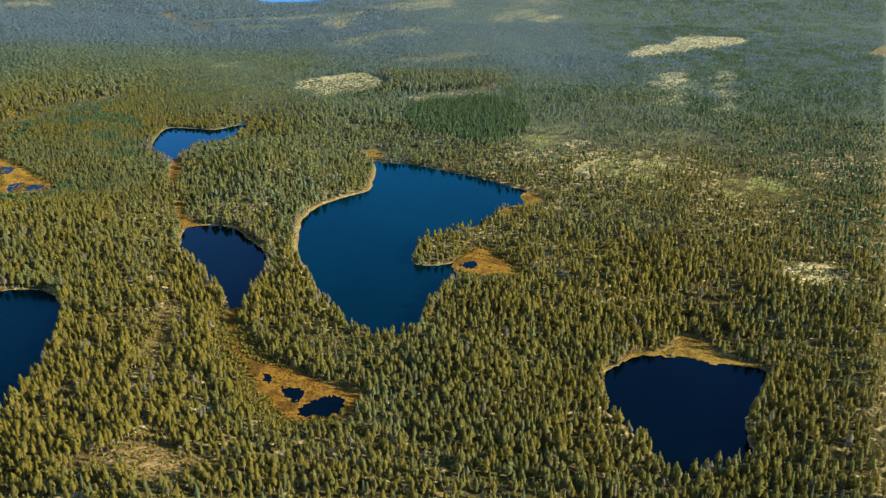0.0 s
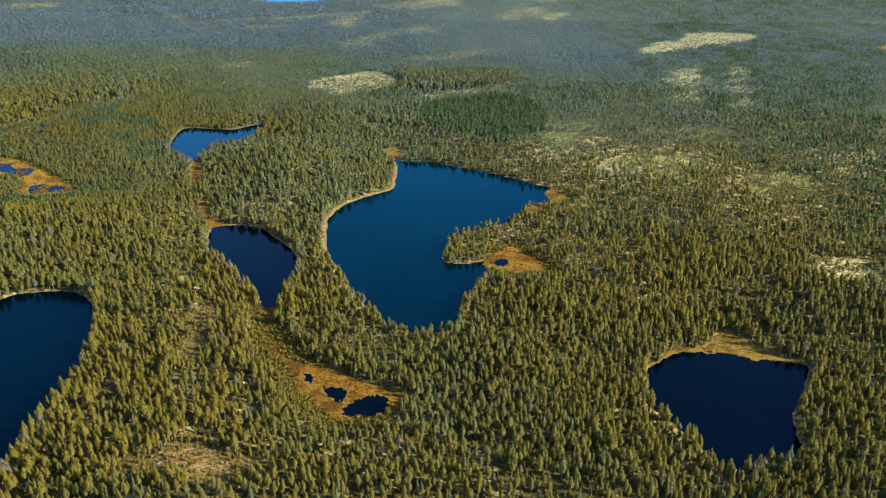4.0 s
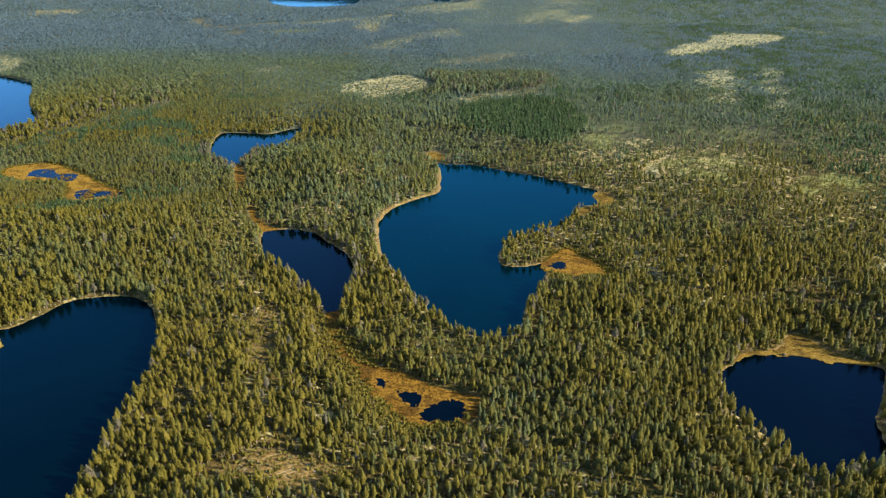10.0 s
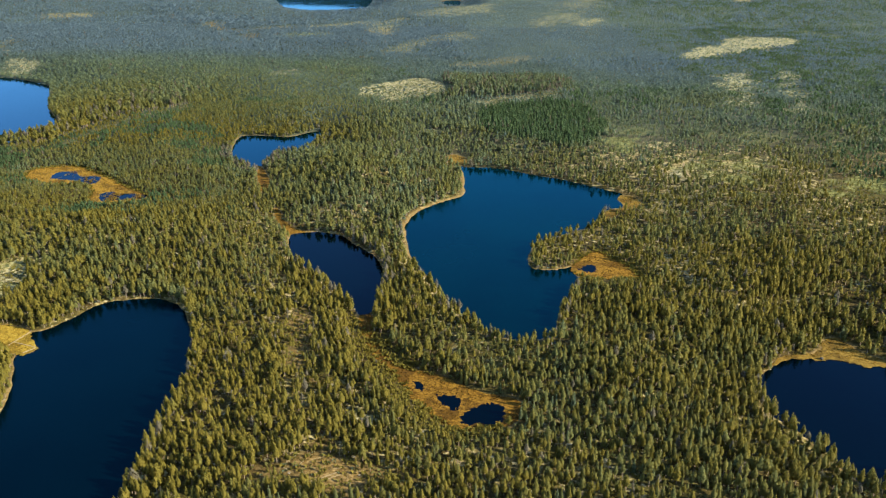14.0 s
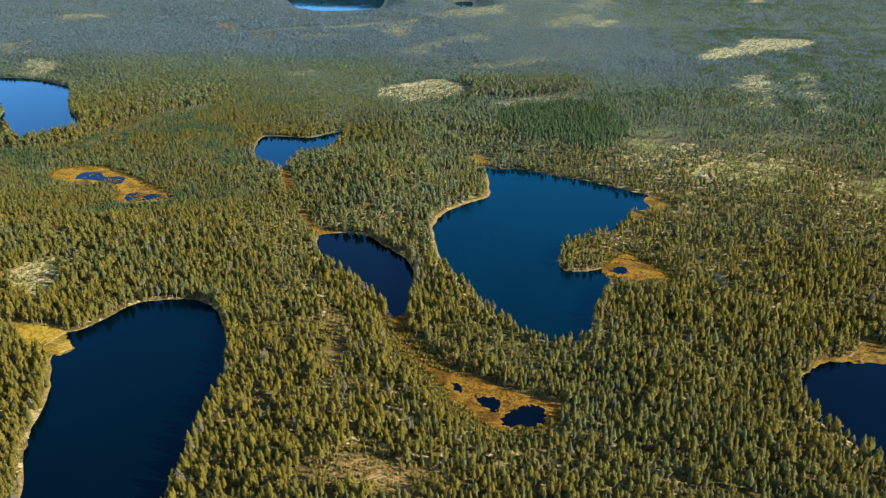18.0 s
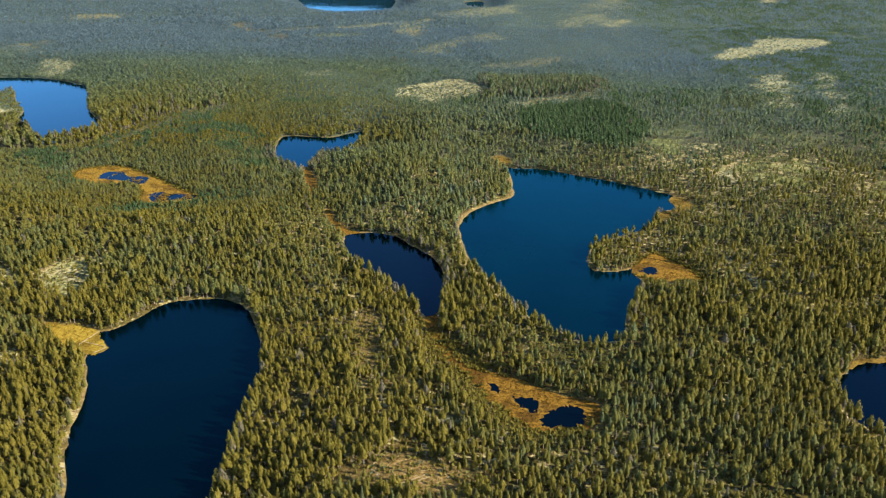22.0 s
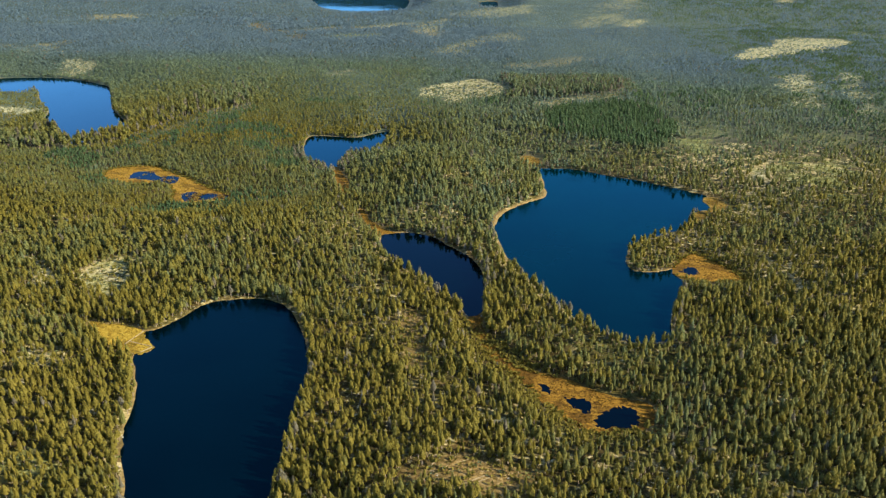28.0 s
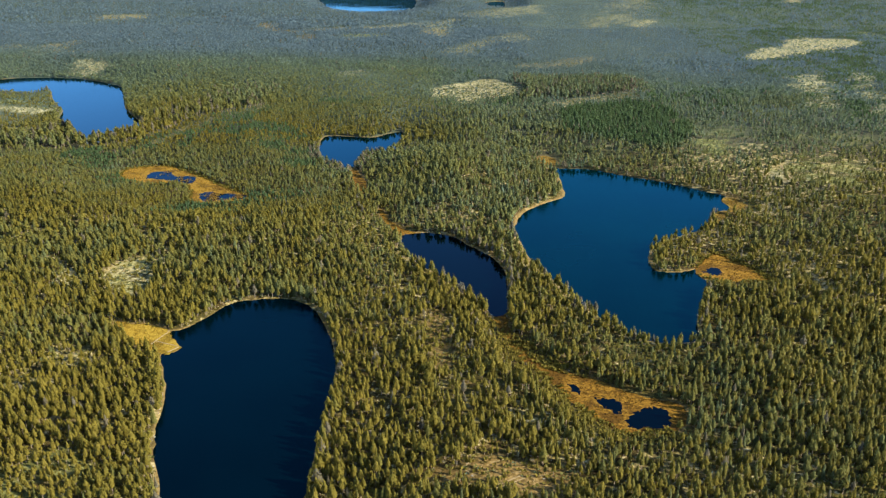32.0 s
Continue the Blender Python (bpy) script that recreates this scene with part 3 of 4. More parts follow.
def flat(name, q, z, mat):
    n = len(q)
    pts, _, faces, *_ = geometry.delaunay_2d_cdt([Vector(p) for p in q], [], [list(range(n))], 1, 1e-4)
    faces = [f if sum(pts[f[k - 1]].x * pts[f[k]].y - pts[f[k]].x * pts[f[k - 1]].y for k in range(len(f))) > 0 else f[::-1] for f in faces]
    return sheet(name, [(p.x, p.y, z) for p in pts], faces, mat, False)


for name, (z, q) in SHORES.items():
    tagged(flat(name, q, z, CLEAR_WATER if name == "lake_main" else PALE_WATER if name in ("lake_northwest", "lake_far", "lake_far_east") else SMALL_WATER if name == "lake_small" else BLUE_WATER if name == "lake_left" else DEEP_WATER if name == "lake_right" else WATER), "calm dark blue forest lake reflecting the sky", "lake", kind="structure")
for name, (z, q) in BOG_EDGES.items():
    wet = name in ("bog_near", "bog_peninsula", "bog_west")
    tagged(flat(name, q, z + 0.25, RUSTY_BOG if name in ("bog_near", "bog_brook", "bog_narrow") else GOLD_BOG if name == "bog_west" else BOG if wet else PALE_SEDGE if name == "bog_left" else SEDGE_SHORE),
           "orange and rust sedge bog with open pools" if wet else "pale golden sedge meadow beside the lake", "bog", kind="structure")
for name, (z, q) in POND_EDGES.items():
    tagged(flat(name, q, z + 0.3, WATER), "small dark bog pool in golden sedge", "pond", kind="structure")

# ---- forest ----
RNG = np.random.RandomState(11)


PLANT = curve([(70, 1050), (75, 1036), (146, 988), (186, 956), (232, 1000), (255, 1071), (250, 1150), (215, 1195), (92, 1172)], 1.0, 4, 7)


def old_stand(x, y):
    """How far a place lies in the two stands of tall old pines."""
    edge = np.interp(x, [-900, -678, -589, -512, -470, -381, -300], [960, 974, 976, 1010, 1120, 1213, 1260])
    west = ease(-x, 370, 400) * ease(y, edge - 4, edge + 4) * (1 - ease(y, edge + 130 - 95 * ease(-x, 600, 680), edge + 200 - 140 * ease(-x, 600, 680)))
    line = 1222 + 0.19 * (x - 60)
    north = ease(x, 10, 40) * (1 - ease(x, 225, 260)) * ease(y, line - 4, line + 4) * (1 - ease(y, 1380, 1440))
    return np.maximum(west, 0.9 * north)


def plantation(x, y):
    """How far a place lies in the planted spruces north-east of the main lake."""
    return 1 - ease(signed(PLANT, x, y) + 8 * (waves(x, y, 18, 41) - 0.5), -4, 4)


def deep_green(x, y):
    """Share of deep green: all the plantation's spruce, patches of the woods beyond the lakes, and the east."""
    # woods lose their green with distance, giving way to the haze-blue tone
    woods = 0.5 * ease(waves(x, y, 150, 44), 0.4, 0.7) * ease(y, 1000, 1250) * (1 - 0.95 * ease(y, 1350, 1850)) * (1 - 0.85 * ease(x, 150, 400) * ease(y, 1150, 1400)) * (1 - 0.75 * ease(-x, 60, 200))
    east = 0.5 * ease(x, 430, 520) * ease(y, 480, 560)
    return np.maximum(0.95 * plantation(x, y), (np.maximum(np.maximum(woods, east), 0.55 * planted(x, y) * ease(waves(x, y, 70, 46), 0.3, 0.7))) * (1 - old_stand(x, y)))


def stand(x, y):
    """Height, tone and share of spruce of the trees that grow at a place, and how many of them."""
    z, water, bog, bare, slash = land(x, y)
    tall = 10.0 + 1.4 * (1 - ease(y, 520, 800)) + 3.0 * (waves(x, y, 90, 12) - 0.5) + 2 * (waves(x, y, 400, 13) - 0.5)
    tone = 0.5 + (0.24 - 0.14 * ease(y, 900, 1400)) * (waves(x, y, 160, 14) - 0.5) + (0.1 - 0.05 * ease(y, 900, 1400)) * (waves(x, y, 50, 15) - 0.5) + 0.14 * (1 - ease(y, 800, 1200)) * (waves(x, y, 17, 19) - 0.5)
    spruce = 0.12 + 0.25 * ease(waves(x, y, 120, 16), 0.5, 0.9)
    many = 0.88 + 0.75 * (waves(x, y, 60, 17) - 0.5) + 0.6 * (waves(x, y, 24, 27) - 0.5) + 0.6 * (waves(x, y, 9, 28) - 0.5)
    # young planted stand in the west, below the old stand's edge
    edge = np.interp(x, [-900, -678, -589, -512, -470, -381, -300], [960, 974, 976, 1010, 1120, 1213, 1260])
    young = ease(-x, 150, 230) * ease(y, 722, 762) * (1 - ease(y, edge - 12, edge))
    young = np.maximum(young, 0.8 * ease(waves(x, y, 330, 18), 0.55, 0.68) * ease(y, 1000, 1250) * ease(x, -400, -250))
    tall, many = tall * (1 - 0.34 * young), many * (1 + 0.8 * young)
    tone, spruce = tone - 0.02 * young, spruce + 0.08 * young
    tall = tall * (1 - 0.55 * bare) * (1 - 0.28 * ease(y, 1150, 1450)) * (1 - 0.14 * ease(x, 40, 180) * ease(y, 560, 760))
    # warm cast near and blue haze far, both put into needle tone
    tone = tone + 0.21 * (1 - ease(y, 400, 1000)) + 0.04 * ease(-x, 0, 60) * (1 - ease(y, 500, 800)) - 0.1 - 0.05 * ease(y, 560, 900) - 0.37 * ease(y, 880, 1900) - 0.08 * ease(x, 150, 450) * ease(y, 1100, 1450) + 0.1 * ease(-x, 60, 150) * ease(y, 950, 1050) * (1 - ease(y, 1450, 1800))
    # tone shifts by place; front light on the western trees is put in
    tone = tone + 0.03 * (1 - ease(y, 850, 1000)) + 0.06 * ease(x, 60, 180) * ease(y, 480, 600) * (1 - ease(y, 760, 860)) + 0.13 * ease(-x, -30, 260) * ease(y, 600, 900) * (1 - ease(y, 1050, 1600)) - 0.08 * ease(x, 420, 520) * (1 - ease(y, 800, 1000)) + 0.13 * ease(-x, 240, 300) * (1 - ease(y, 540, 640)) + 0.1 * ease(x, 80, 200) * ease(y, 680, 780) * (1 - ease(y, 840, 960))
    old = old_stand(x, y)
    tone = tone + 0.14 * old * (x > -100) - 0.07 * old * (x < -100)
    tall, spruce = tall * (1 + 0.7 * old), spruce * (1 - 0.7 * old)
    # belt of taller grey-green pines below the far lake
    foot = np.interp(x, [-760, -620, -470, -264, -160], [2140, 2060, 1965, 2150, 2300])
    belt_far = ease(y, foot - 8, foot + 8) * (1 - ease(y, foot + 200, foot + 330)) * ease(x, -900, -760) * (1 - ease(x, -230, -160))
    tall, tone, spruce = tall * (1 + 0.35 * belt_far), tone - 0.06 * belt_far, spruce * (1 - 0.7 * belt_far)
    # dark dense clump west of the left lake
    clump = 1 - ease(np.sqrt(((x + 383) / 48) ** 2 + ((y - 500) / 34) ** 2) + 0.5 * (waves(x, y, 22, 35) - 0.5), 0.8, 1.05)
    tone, many = tone - 0.15 * clump, many * (1 + 0.5 * clump)
    # low sparse pines on the headland of the north-west lake
    head = ease(-x, 690, 720) * (1 - ease(-x, 960, 1000)) * ease(y, 1060, 1100) * (1 - ease(y, 1330, 1360))
    tall, many, tone = tall * (1 - 0.45 * head), many * (1 - 0.45 * head), tone + 0.08 * head
    # dark even plantation north-east of the main lake
    rows = plantation(x, y)
    tall, tone, many, spruce = tall * (1 + 0.05 * rows), tone * (1 - rows) + 0.29 * rows, many * (1 + 0.9 * rows), spruce * (1 - rows) + 0.85 * rows
    # low bright pines on the south-west edge of the near bog
    fringe = (92 * (y - 520) + 120 * (x + 42) < 0) * (1 - ease(bog, 5, 16)) * (x > -75) * (x < 85) * (y < 545)
    tall, tone, many = tall * (1 - 0.62 * fringe), tone + 0.1 * fringe, many + 0.8 * fringe
    # dense bright pines between the near bog, the narrow lake and the strip of clearings
    ridge = (1 - ease(np.minimum(bog, water), 18, 30)) * (x > -130) * (x < 40) * (y > 385) * (y < 690) * (92 * (y - 520) + 120 * (x + 42) < 0)
    tone, many = tone + 0.06 * ridge, np.maximum(many, 0.9 * ridge * (bog > 12))
    low_edge = (1 - ease(bog, 10, 20)) * (x > 125) * (x < 205) * (y > 570) * (y < 606)
    tall = tall * (1 - 0.4 * low_edge)
    # tall close edge on the north-east side of the near bog
    shade = (92 * (y - 520) + 120 * (x + 42) > 0) * (1 - ease(bog, 12, 24)) * (x > -60) * (x < 80) * (y < 560) * (y > 380)
    # shade of the west-facing slope put into tone; trees lower and sparser
    slope = (92 * (y - 520) + 120 * (x + 42) > 0) * ease(x, -35, -20) * (1 - ease(x, 100, 130)) * ease(y, 380, 400) * (1 - ease(y, 500, 535))
    tall, many, tone = tall * (1 + 0.15 * shade) * (1 - 0.12 * slope), np.maximum(many * (1 - 0.25 * slope), 0.85 * shade), tone - 0.07 * slope
    many = (np.where(water < 7, np.maximum(many, 0.95), many) + 0.35 * ease(y, 900, 1300)) * (1 - (0.97 - 0.3 * ease(y, 900, 1200) * ease(waves(x, y, 17, 33), 0.45, 0.75)) * np.clip(bare * np.where(slash < -0.6 * bare, 0.6, 1.1), 0, 1)) * (1 - 0.4 * ease(x, 40, 180) * ease(y, 500, 640) * (1 - ease(y, 1250, 1500))) * ease(water - 3.5 * beach(x, y), 0.2, 1.8) * ease(bog, 0.0, 2.5)
    return z, water, tall, tone, spruce, many


def sow(y0, y1, gap, x_of):
    """Places on a loose grid between two rows of the plan."""
    ys = np.arange(y0, y1, gap)
    xs, yy = [], []
    for yv in ys:
        w = x_of(yv)
        row = np.arange(-w, w, gap)
        xs.append(row)
        yy.append(np.full(len(row), yv))
    x, y = np.concatenate(xs), np.concatenate(yy)
    return x + RNG.uniform(-0.8, 0.8, len(x)) * gap, y + RNG.uniform(-0.8, 0.8, len(x)) * gap


def crown_points(n_tree, tufts, h, spruce, rng, old=False):
    """Needle tufts laid like scales over uneven crowns: triangles (tree, tuft, corner, xyz)
    and the outward direction of each tuft."""
    k = (np.arange(tufts)[None] + rng.uniform(0, 1, (n_tree, tufts))) / tufts
    k = 1 - k ** 0.6                        # more tufts low in the crown
    ang = np.arange(tufts)[None] * 2.39996 + rng.uniform(0, 6.28, (n_tree, 1)) + rng.normal(0, 0.35, (n_tree, tufts))
    sp = spruce[:, None]
    low = np.where(sp, 0.08, rng.uniform(0.4, 0.58, (n_tree, 1)) if old else rng.uniform(0.24, 0.5, (n_tree, 1)))
    up = low + (0.97 - low) * k
    blunt = rng.uniform(0.6, 1.0, (n_tree, 1))
    wide = np.where(sp, 0.125 * (1 - k) + 0.008, 0.168 * (1 - k) ** blunt * (0.5 + 0.5 * np.minimum(1, k * 3.5)) + 0.008)
    ph = rng.uniform(0, 6.28, (n_tree, 4))
    lump = 1 + 0.12 * np.sin(2 * ang + 9 * k + ph[:, :1]) + 0.1 * np.sin(3 * ang - 14 * k + ph[:, 1:2]) + 0.14 * np.sin(ang + 23 * k + ph[:, 2:3])
    girth = rng.uniform(0.75, 1.25, (n_tree, 1)) * (0.8 if old else 1.75 if tufts < 10 else 1.1 if tufts < 20 else 1.0)
    r = wide * lump * girth * rng.uniform(0.7, 1.05, (n_tree, tufts))
    c = np.stack([r * np.cos(ang), r * np.sin(ang), up], -1) * h[:, None, None]
    rise = 0.55 + 0.5 * k + (0.7 if tufts < 10 else 0.25 if tufts < 20 else 0.0)
    face = np.stack([np.cos(ang), np.sin(ang), rise], -1)
    out = face + rng.normal(0, 0.22, face.shape)
    out /= np.linalg.norm(out, axis=-1, keepdims=True)
    side = np.stack([-np.sin(ang), np.cos(ang), rng.normal(0, 0.35, ang.shape)], -1)
    side /= np.linalg.norm(side, axis=-1, keepdims=True)
    tip = np.cross(out, side)
    tip *= np.sign(tip[..., 2:3] + 1e-9)
    size = (h[:, None, None] * 0.92 / np.sqrt(tufts)) * rng.uniform(0.65, 1.2, (n_tree, tufts, 1)) * (1 - 0.5 * k[..., None])
    a, b, d = c - 0.62 * side * size - 0.5 * tip * size, c + 0.62 * side * size - 0.5 * tip * size, c + 1.25 * tip * size
    turned = (np.cross(b - a, d - a) * face).sum(-1)[..., None] < 0
    a, b = np.where(turned, b, a), np.where(turned, a, b)
    face = face + rng.normal(0, 0.16, face.shape)
    return np.stack([a, b, d], 2), face / np.linalg.norm(face, axis=-1, keepdims=True)


def trunk_points(n_tree, h, lean):
    """Three-sided tapered trunks: an array tree, face, corner, xyz."""
    a = np.arange(3) * 2.0944
    foot = np.stack([np.cos(a), np.sin(a), np.zeros(3)], -1)[None] * (0.018 * h)[:, None, None]
    foot = foot + np.zeros((n_tree, 3, 3))
    top = np.zeros((n_tree, 1, 3))
    top[:, 0, 2] = 0.85 * h
    top[:, 0, :2] = lean
    foot[:, :, 2] = -0.3
    return np.stack([foot, np.roll(foot, -1, 1), np.repeat(top, 3, 1)], 2)


def tri_mesh(name, tris, tone, slots, mats, faces=None):
    """One mesh of loose triangles with a tone for each corner and a material for each face;
    faces gives the direction in which each triangle is shaded."""
    n = len(tris)
    me = bpy.data.meshes.new(name)
    me.vertices.add(3 * n)
    me.vertices.foreach_set("co", tris.astype(np.float32).ravel())
    me.loops.add(3 * n)
    me.loops.foreach_set("vertex_index", np.arange(3 * n, dtype=np.int32))
    me.polygons.add(n)
    me.polygons.foreach_set("loop_start", np.arange(0, 3 * n, 3, dtype=np.int32))
    me.polygons.foreach_set("material_index", slots.astype(np.int32))
    me.update(calc_edges=True)
    me.attributes.new("tone", "FLOAT", "POINT").data.foreach_set("value", np.repeat(tone, 3).astype(np.float32))
    for m in mats:
        me.materials.append(m)
    if faces is not None:
        me.polygons.foreach_set("use_smooth", np.ones(n, bool))
        me.normals_split_custom_set_from_vertices(np.repeat(faces, 3, 0).astype(np.float32))
    return me


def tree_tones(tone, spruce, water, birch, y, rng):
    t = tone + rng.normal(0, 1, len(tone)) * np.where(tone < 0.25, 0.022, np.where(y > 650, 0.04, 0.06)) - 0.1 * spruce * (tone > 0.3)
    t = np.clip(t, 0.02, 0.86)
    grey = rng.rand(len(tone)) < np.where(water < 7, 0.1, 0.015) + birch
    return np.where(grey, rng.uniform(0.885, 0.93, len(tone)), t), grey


def planted(x, y):
    """How far a place lies in the young planted stand of the west."""
    edge = np.interp(x, [-900, -678, -589, -512, -470, -381, -300], [960, 974, 976, 1010, 1120, 1213, 1260])
    return ease(-x, 150, 230) * ease(y, 722, 762) * (1 - ease(y, edge - 12, edge))


def forest(name, label, places, tufts, trunks=True, zone="woods"):
    x, y = places
    k = np.where(old_stand(x, y) > 0.4, "old", np.where(plantation(x, y) > 0.5, "rows", "woods")) == ("woods" if zone == "young" else zone)
    if zone == "young":
        k &= (planted(x, y) > 0.5) & (x < -150)
    x, y = x[k], y[k]
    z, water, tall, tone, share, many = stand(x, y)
    pick = RNG.rand(len(x)) < many
    x, y, z, water, tall, tone, share = (v[pick] for v in (x, y, z, water, tall, tone, share))
    n = len(x)
    spruce = RNG.rand(n) < share
    small = (RNG.rand(n) < (0.08 if zone == "rows" else 0.28)) & (y < 1200)
    h = tall * np.clip(np.where(small, RNG.uniform(0.38, 0.68, n), RNG.normal(0.9, 0.16, n)), np.where(water < 7, 0.75, 0.35), 1.4) * np.where(spruce, 0.95, 1.0)
    h *= np.where(water < 9, 1.12, 1.0)
    birch = 0.5 * (water < 16) * (x > -275) * (x < -165) * (y > 870) * (y < 1000) + 0.3 * (water < 9) * (x > -80) * (x < -20) * (y > 560) * (y < 700)
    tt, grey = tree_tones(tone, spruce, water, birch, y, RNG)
    tt = np.where(RNG.rand(n) < 0.15 * old_stand(x, y), RNG.uniform(0.88, 0.9, n), tt)
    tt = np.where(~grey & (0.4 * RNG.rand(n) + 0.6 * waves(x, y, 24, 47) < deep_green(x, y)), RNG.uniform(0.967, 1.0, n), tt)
    at = np.stack([x, y, z - 0.15], -1)
    crown, face = crown_points(n, tufts, h, spruce, RNG, zone == "old")
    crown = crown + at[:, None, None]
    tris, tones, slots, faces = [crown.reshape(-1, 3, 3)], [np.repeat(tt, tufts)], [np.zeros(n * tufts)], [face.reshape(-1, 3)]
    if trunks:
        tk = (trunk_points(n, h, RNG.normal(0, 0.15, (n, 2))) + at[:, None, None]).reshape(-1, 3, 3)
        plane = np.cross(tk[:, 1] - tk[:, 0], tk[:, 2] - tk[:, 0])
        faces.append(plane / np.linalg.norm(plane, axis=-1, keepdims=True))
        tris.append(tk), tones.append(np.repeat(tt, 3)), slots.append(np.ones(3 * n))
    me = tri_mesh(name, np.concatenate(tris), np.concatenate(tones), np.concatenate(slots), [NEEDLES, BARK], np.concatenate(faces))
    return tagged(new(name, me), label, "forest", kind="stuff")


fan = lambda yv: 0.535 * yv + 195
forest("near_forest", "open pine forest with pointed olive green crowns", sow(319, 440, 3.5, fan), 84)
forest("near_forest", "open pine forest between the lakes", sow(440, 640, 3.6, fan), 42)
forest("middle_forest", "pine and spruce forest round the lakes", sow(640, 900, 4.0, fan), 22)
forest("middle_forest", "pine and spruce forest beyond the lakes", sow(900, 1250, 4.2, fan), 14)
forest("old_stand", "tall old pines with bare lower trunks", sow(950, 1460, 4.4, lambda yv: 900), 20, zone="old")
forest("spruce_plantation", "dense even plantation of dark green spruce", sow(940, 1210, 3.6, lambda yv: 290), 24, zone="rows")
forest("young_stand", "dense young planted pines of even height", sow(640, 1230, 4.2, lambda yv: 640), 12, trunks=False, zone="young")
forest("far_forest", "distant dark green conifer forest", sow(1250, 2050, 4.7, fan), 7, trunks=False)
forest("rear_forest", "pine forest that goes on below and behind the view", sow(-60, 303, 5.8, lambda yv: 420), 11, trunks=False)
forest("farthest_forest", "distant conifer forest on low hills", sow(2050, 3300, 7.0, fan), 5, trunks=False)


# ---- single trees of the nearest belt ----
def part(name, me, parent, label=""):
    ob = new(name, me)
    ob.parent = parent
    return tagged(ob, label)


def mesh_of(bm, name, mat, smooth=True):
    me = bpy.data.meshes.new(name)
    bm.to_mesh(me)
    bm.free()
    me.materials.append(mat)
    if smooth:
        me.polygons.foreach_set("use_smooth", np.ones(len(me.polygons), bool))
    return me


def stick(bm, a, b, ra, rb, sides=6):
    """A tapered round stick from a to b."""
    a, b = Vector(a), Vector(b)
    turn = (b - a).to_track_quat("Z", "Y").to_matrix().to_4x4()
    bmesh.ops.create_cone(bm, cap_ends=True, segments=sides, radius1=ra, radius2=rb, depth=(b - a).length,
                          matrix=Matrix.Translation((a + b) / 2) @ turn)


def tree(kind, label, category, h, tone, spruce, bare, rng, group="trees of the nearest belt"):
    """A tree with a tapered trunk, limbs and a crown of needle tufts, at the origin."""
    root = tagged(new(kind), label, category, group)
    bend = rng.normal(0, 0.02, 2) * h
    bm = bmesh.new()
    stick(bm, (0, 0, -0.4), (0.4 * bend[0], 0.4 * bend[1], 0.5 * h), 0.017 * h, 0.011 * h, 8)
    stick(bm, (0.4 * bend[0], 0.4 * bend[1], 0.5 * h - 0.05), (bend[0], bend[1], 0.97 * h), 0.011 * h, 0.002 * h, 7)
    trunk = part("trunk", mesh_of(bm, "trunk", GREY_WOOD if bare else BARK), root)
    limbs = 11 if bare else 7
    for k in range(limbs):
        up = (0.3 if bare else 0.4) + 0.5 * k / limbs
        a, r = 2.4 * k + rng.uniform(-0.4, 0.4), 0.15 * h * (1.1 - 0.6 * up)
        base = Vector((bend[0] * up, bend[1] * up, up * h))
        bm = bmesh.new()
        stick(bm, base, base + Vector((r * math.cos(a), r * math.sin(a), 0.06 * h)), 0.004 * h, 0.001 * h, 5)
        part("limb", mesh_of(bm, "limb", GREY_WOOD if bare else BARK), trunk)
    tufts = 110 if bare else 240
    one, face = (v[0] for v in crown_points(1, tufts, np.array([h]), np.array([spruce]), rng))
    if bare:
        mid = one.mean(1, keepdims=True)
        one = mid + (one - mid) * 0.8
    part("crown", tri_mesh("crown", one, np.full(tufts, tone), np.zeros(tufts), [NEEDLES], face), root)
    return root


def belt():
    rng = np.random.RandomState(23)
    kinds = {
        "pine": [tree("pine_tree", "mature pine with a rounded olive crown on heath", "pine tree", h, t, False, False, rng)
                 for h, t in ((9, 0.45), (9.6, 0.6), (10.4, 0.5), (10, 0.66), (11, 0.55), (9.2, 0.4), (10.6, 0.7), (8.4, 0.6))],
        "young": [tree("young_pine", "short young pine with a bright green crown", "pine tree", h, t, False, False, rng)
                  for h, t in ((5, 0.45), (6, 0.55), (4.2, 0.5))],
        "spruce": [tree("spruce_tree", "slender dark green spruce with a pointed crown", "spruce tree", h, t, True, False, rng)
                   for h, t in ((9, 0.3), (10.5, 0.34), (7, 0.38))],
        "birch": [tree("birch_tree", "thin grey birch with a sparse pale crown", "birch tree", h, t, False, True, rng)
                  for h, t in ((7.5, 0.92), (8.5, 0.945))],
    }
    x, y = sow(303, 319, 4.6, lambda yv: 385)
    z, water, tall, tone, share, many = stand(x, y)
    keep = np.nonzero((rng.rand(len(x)) < many) & (x > -320) & (x < 372))[0]
    used = set()
    for i in keep:
        r = rng.rand()
        kind = "spruce" if r < share[i] * 0.8 else "birch" if r > (0.75 if water[i] < 9 else 0.965) else "young" if r > 0.83 else "pine"
        made = kinds[kind][rng.randint(len(kinds[kind]))]
        size = rng.uniform(0.8, 1.15)
        m = pose(x[i], y[i], z[i] - 0.1, 0, 0, rng.uniform(0, 360)) @ Matrix.Diagonal((size * rng.uniform(0.9, 1.15), size, size, 1))
        if made.name in used:
            copy_thing(made, m)
        else:
            used.add(made.name)
            made.matrix_basis = m


belt()


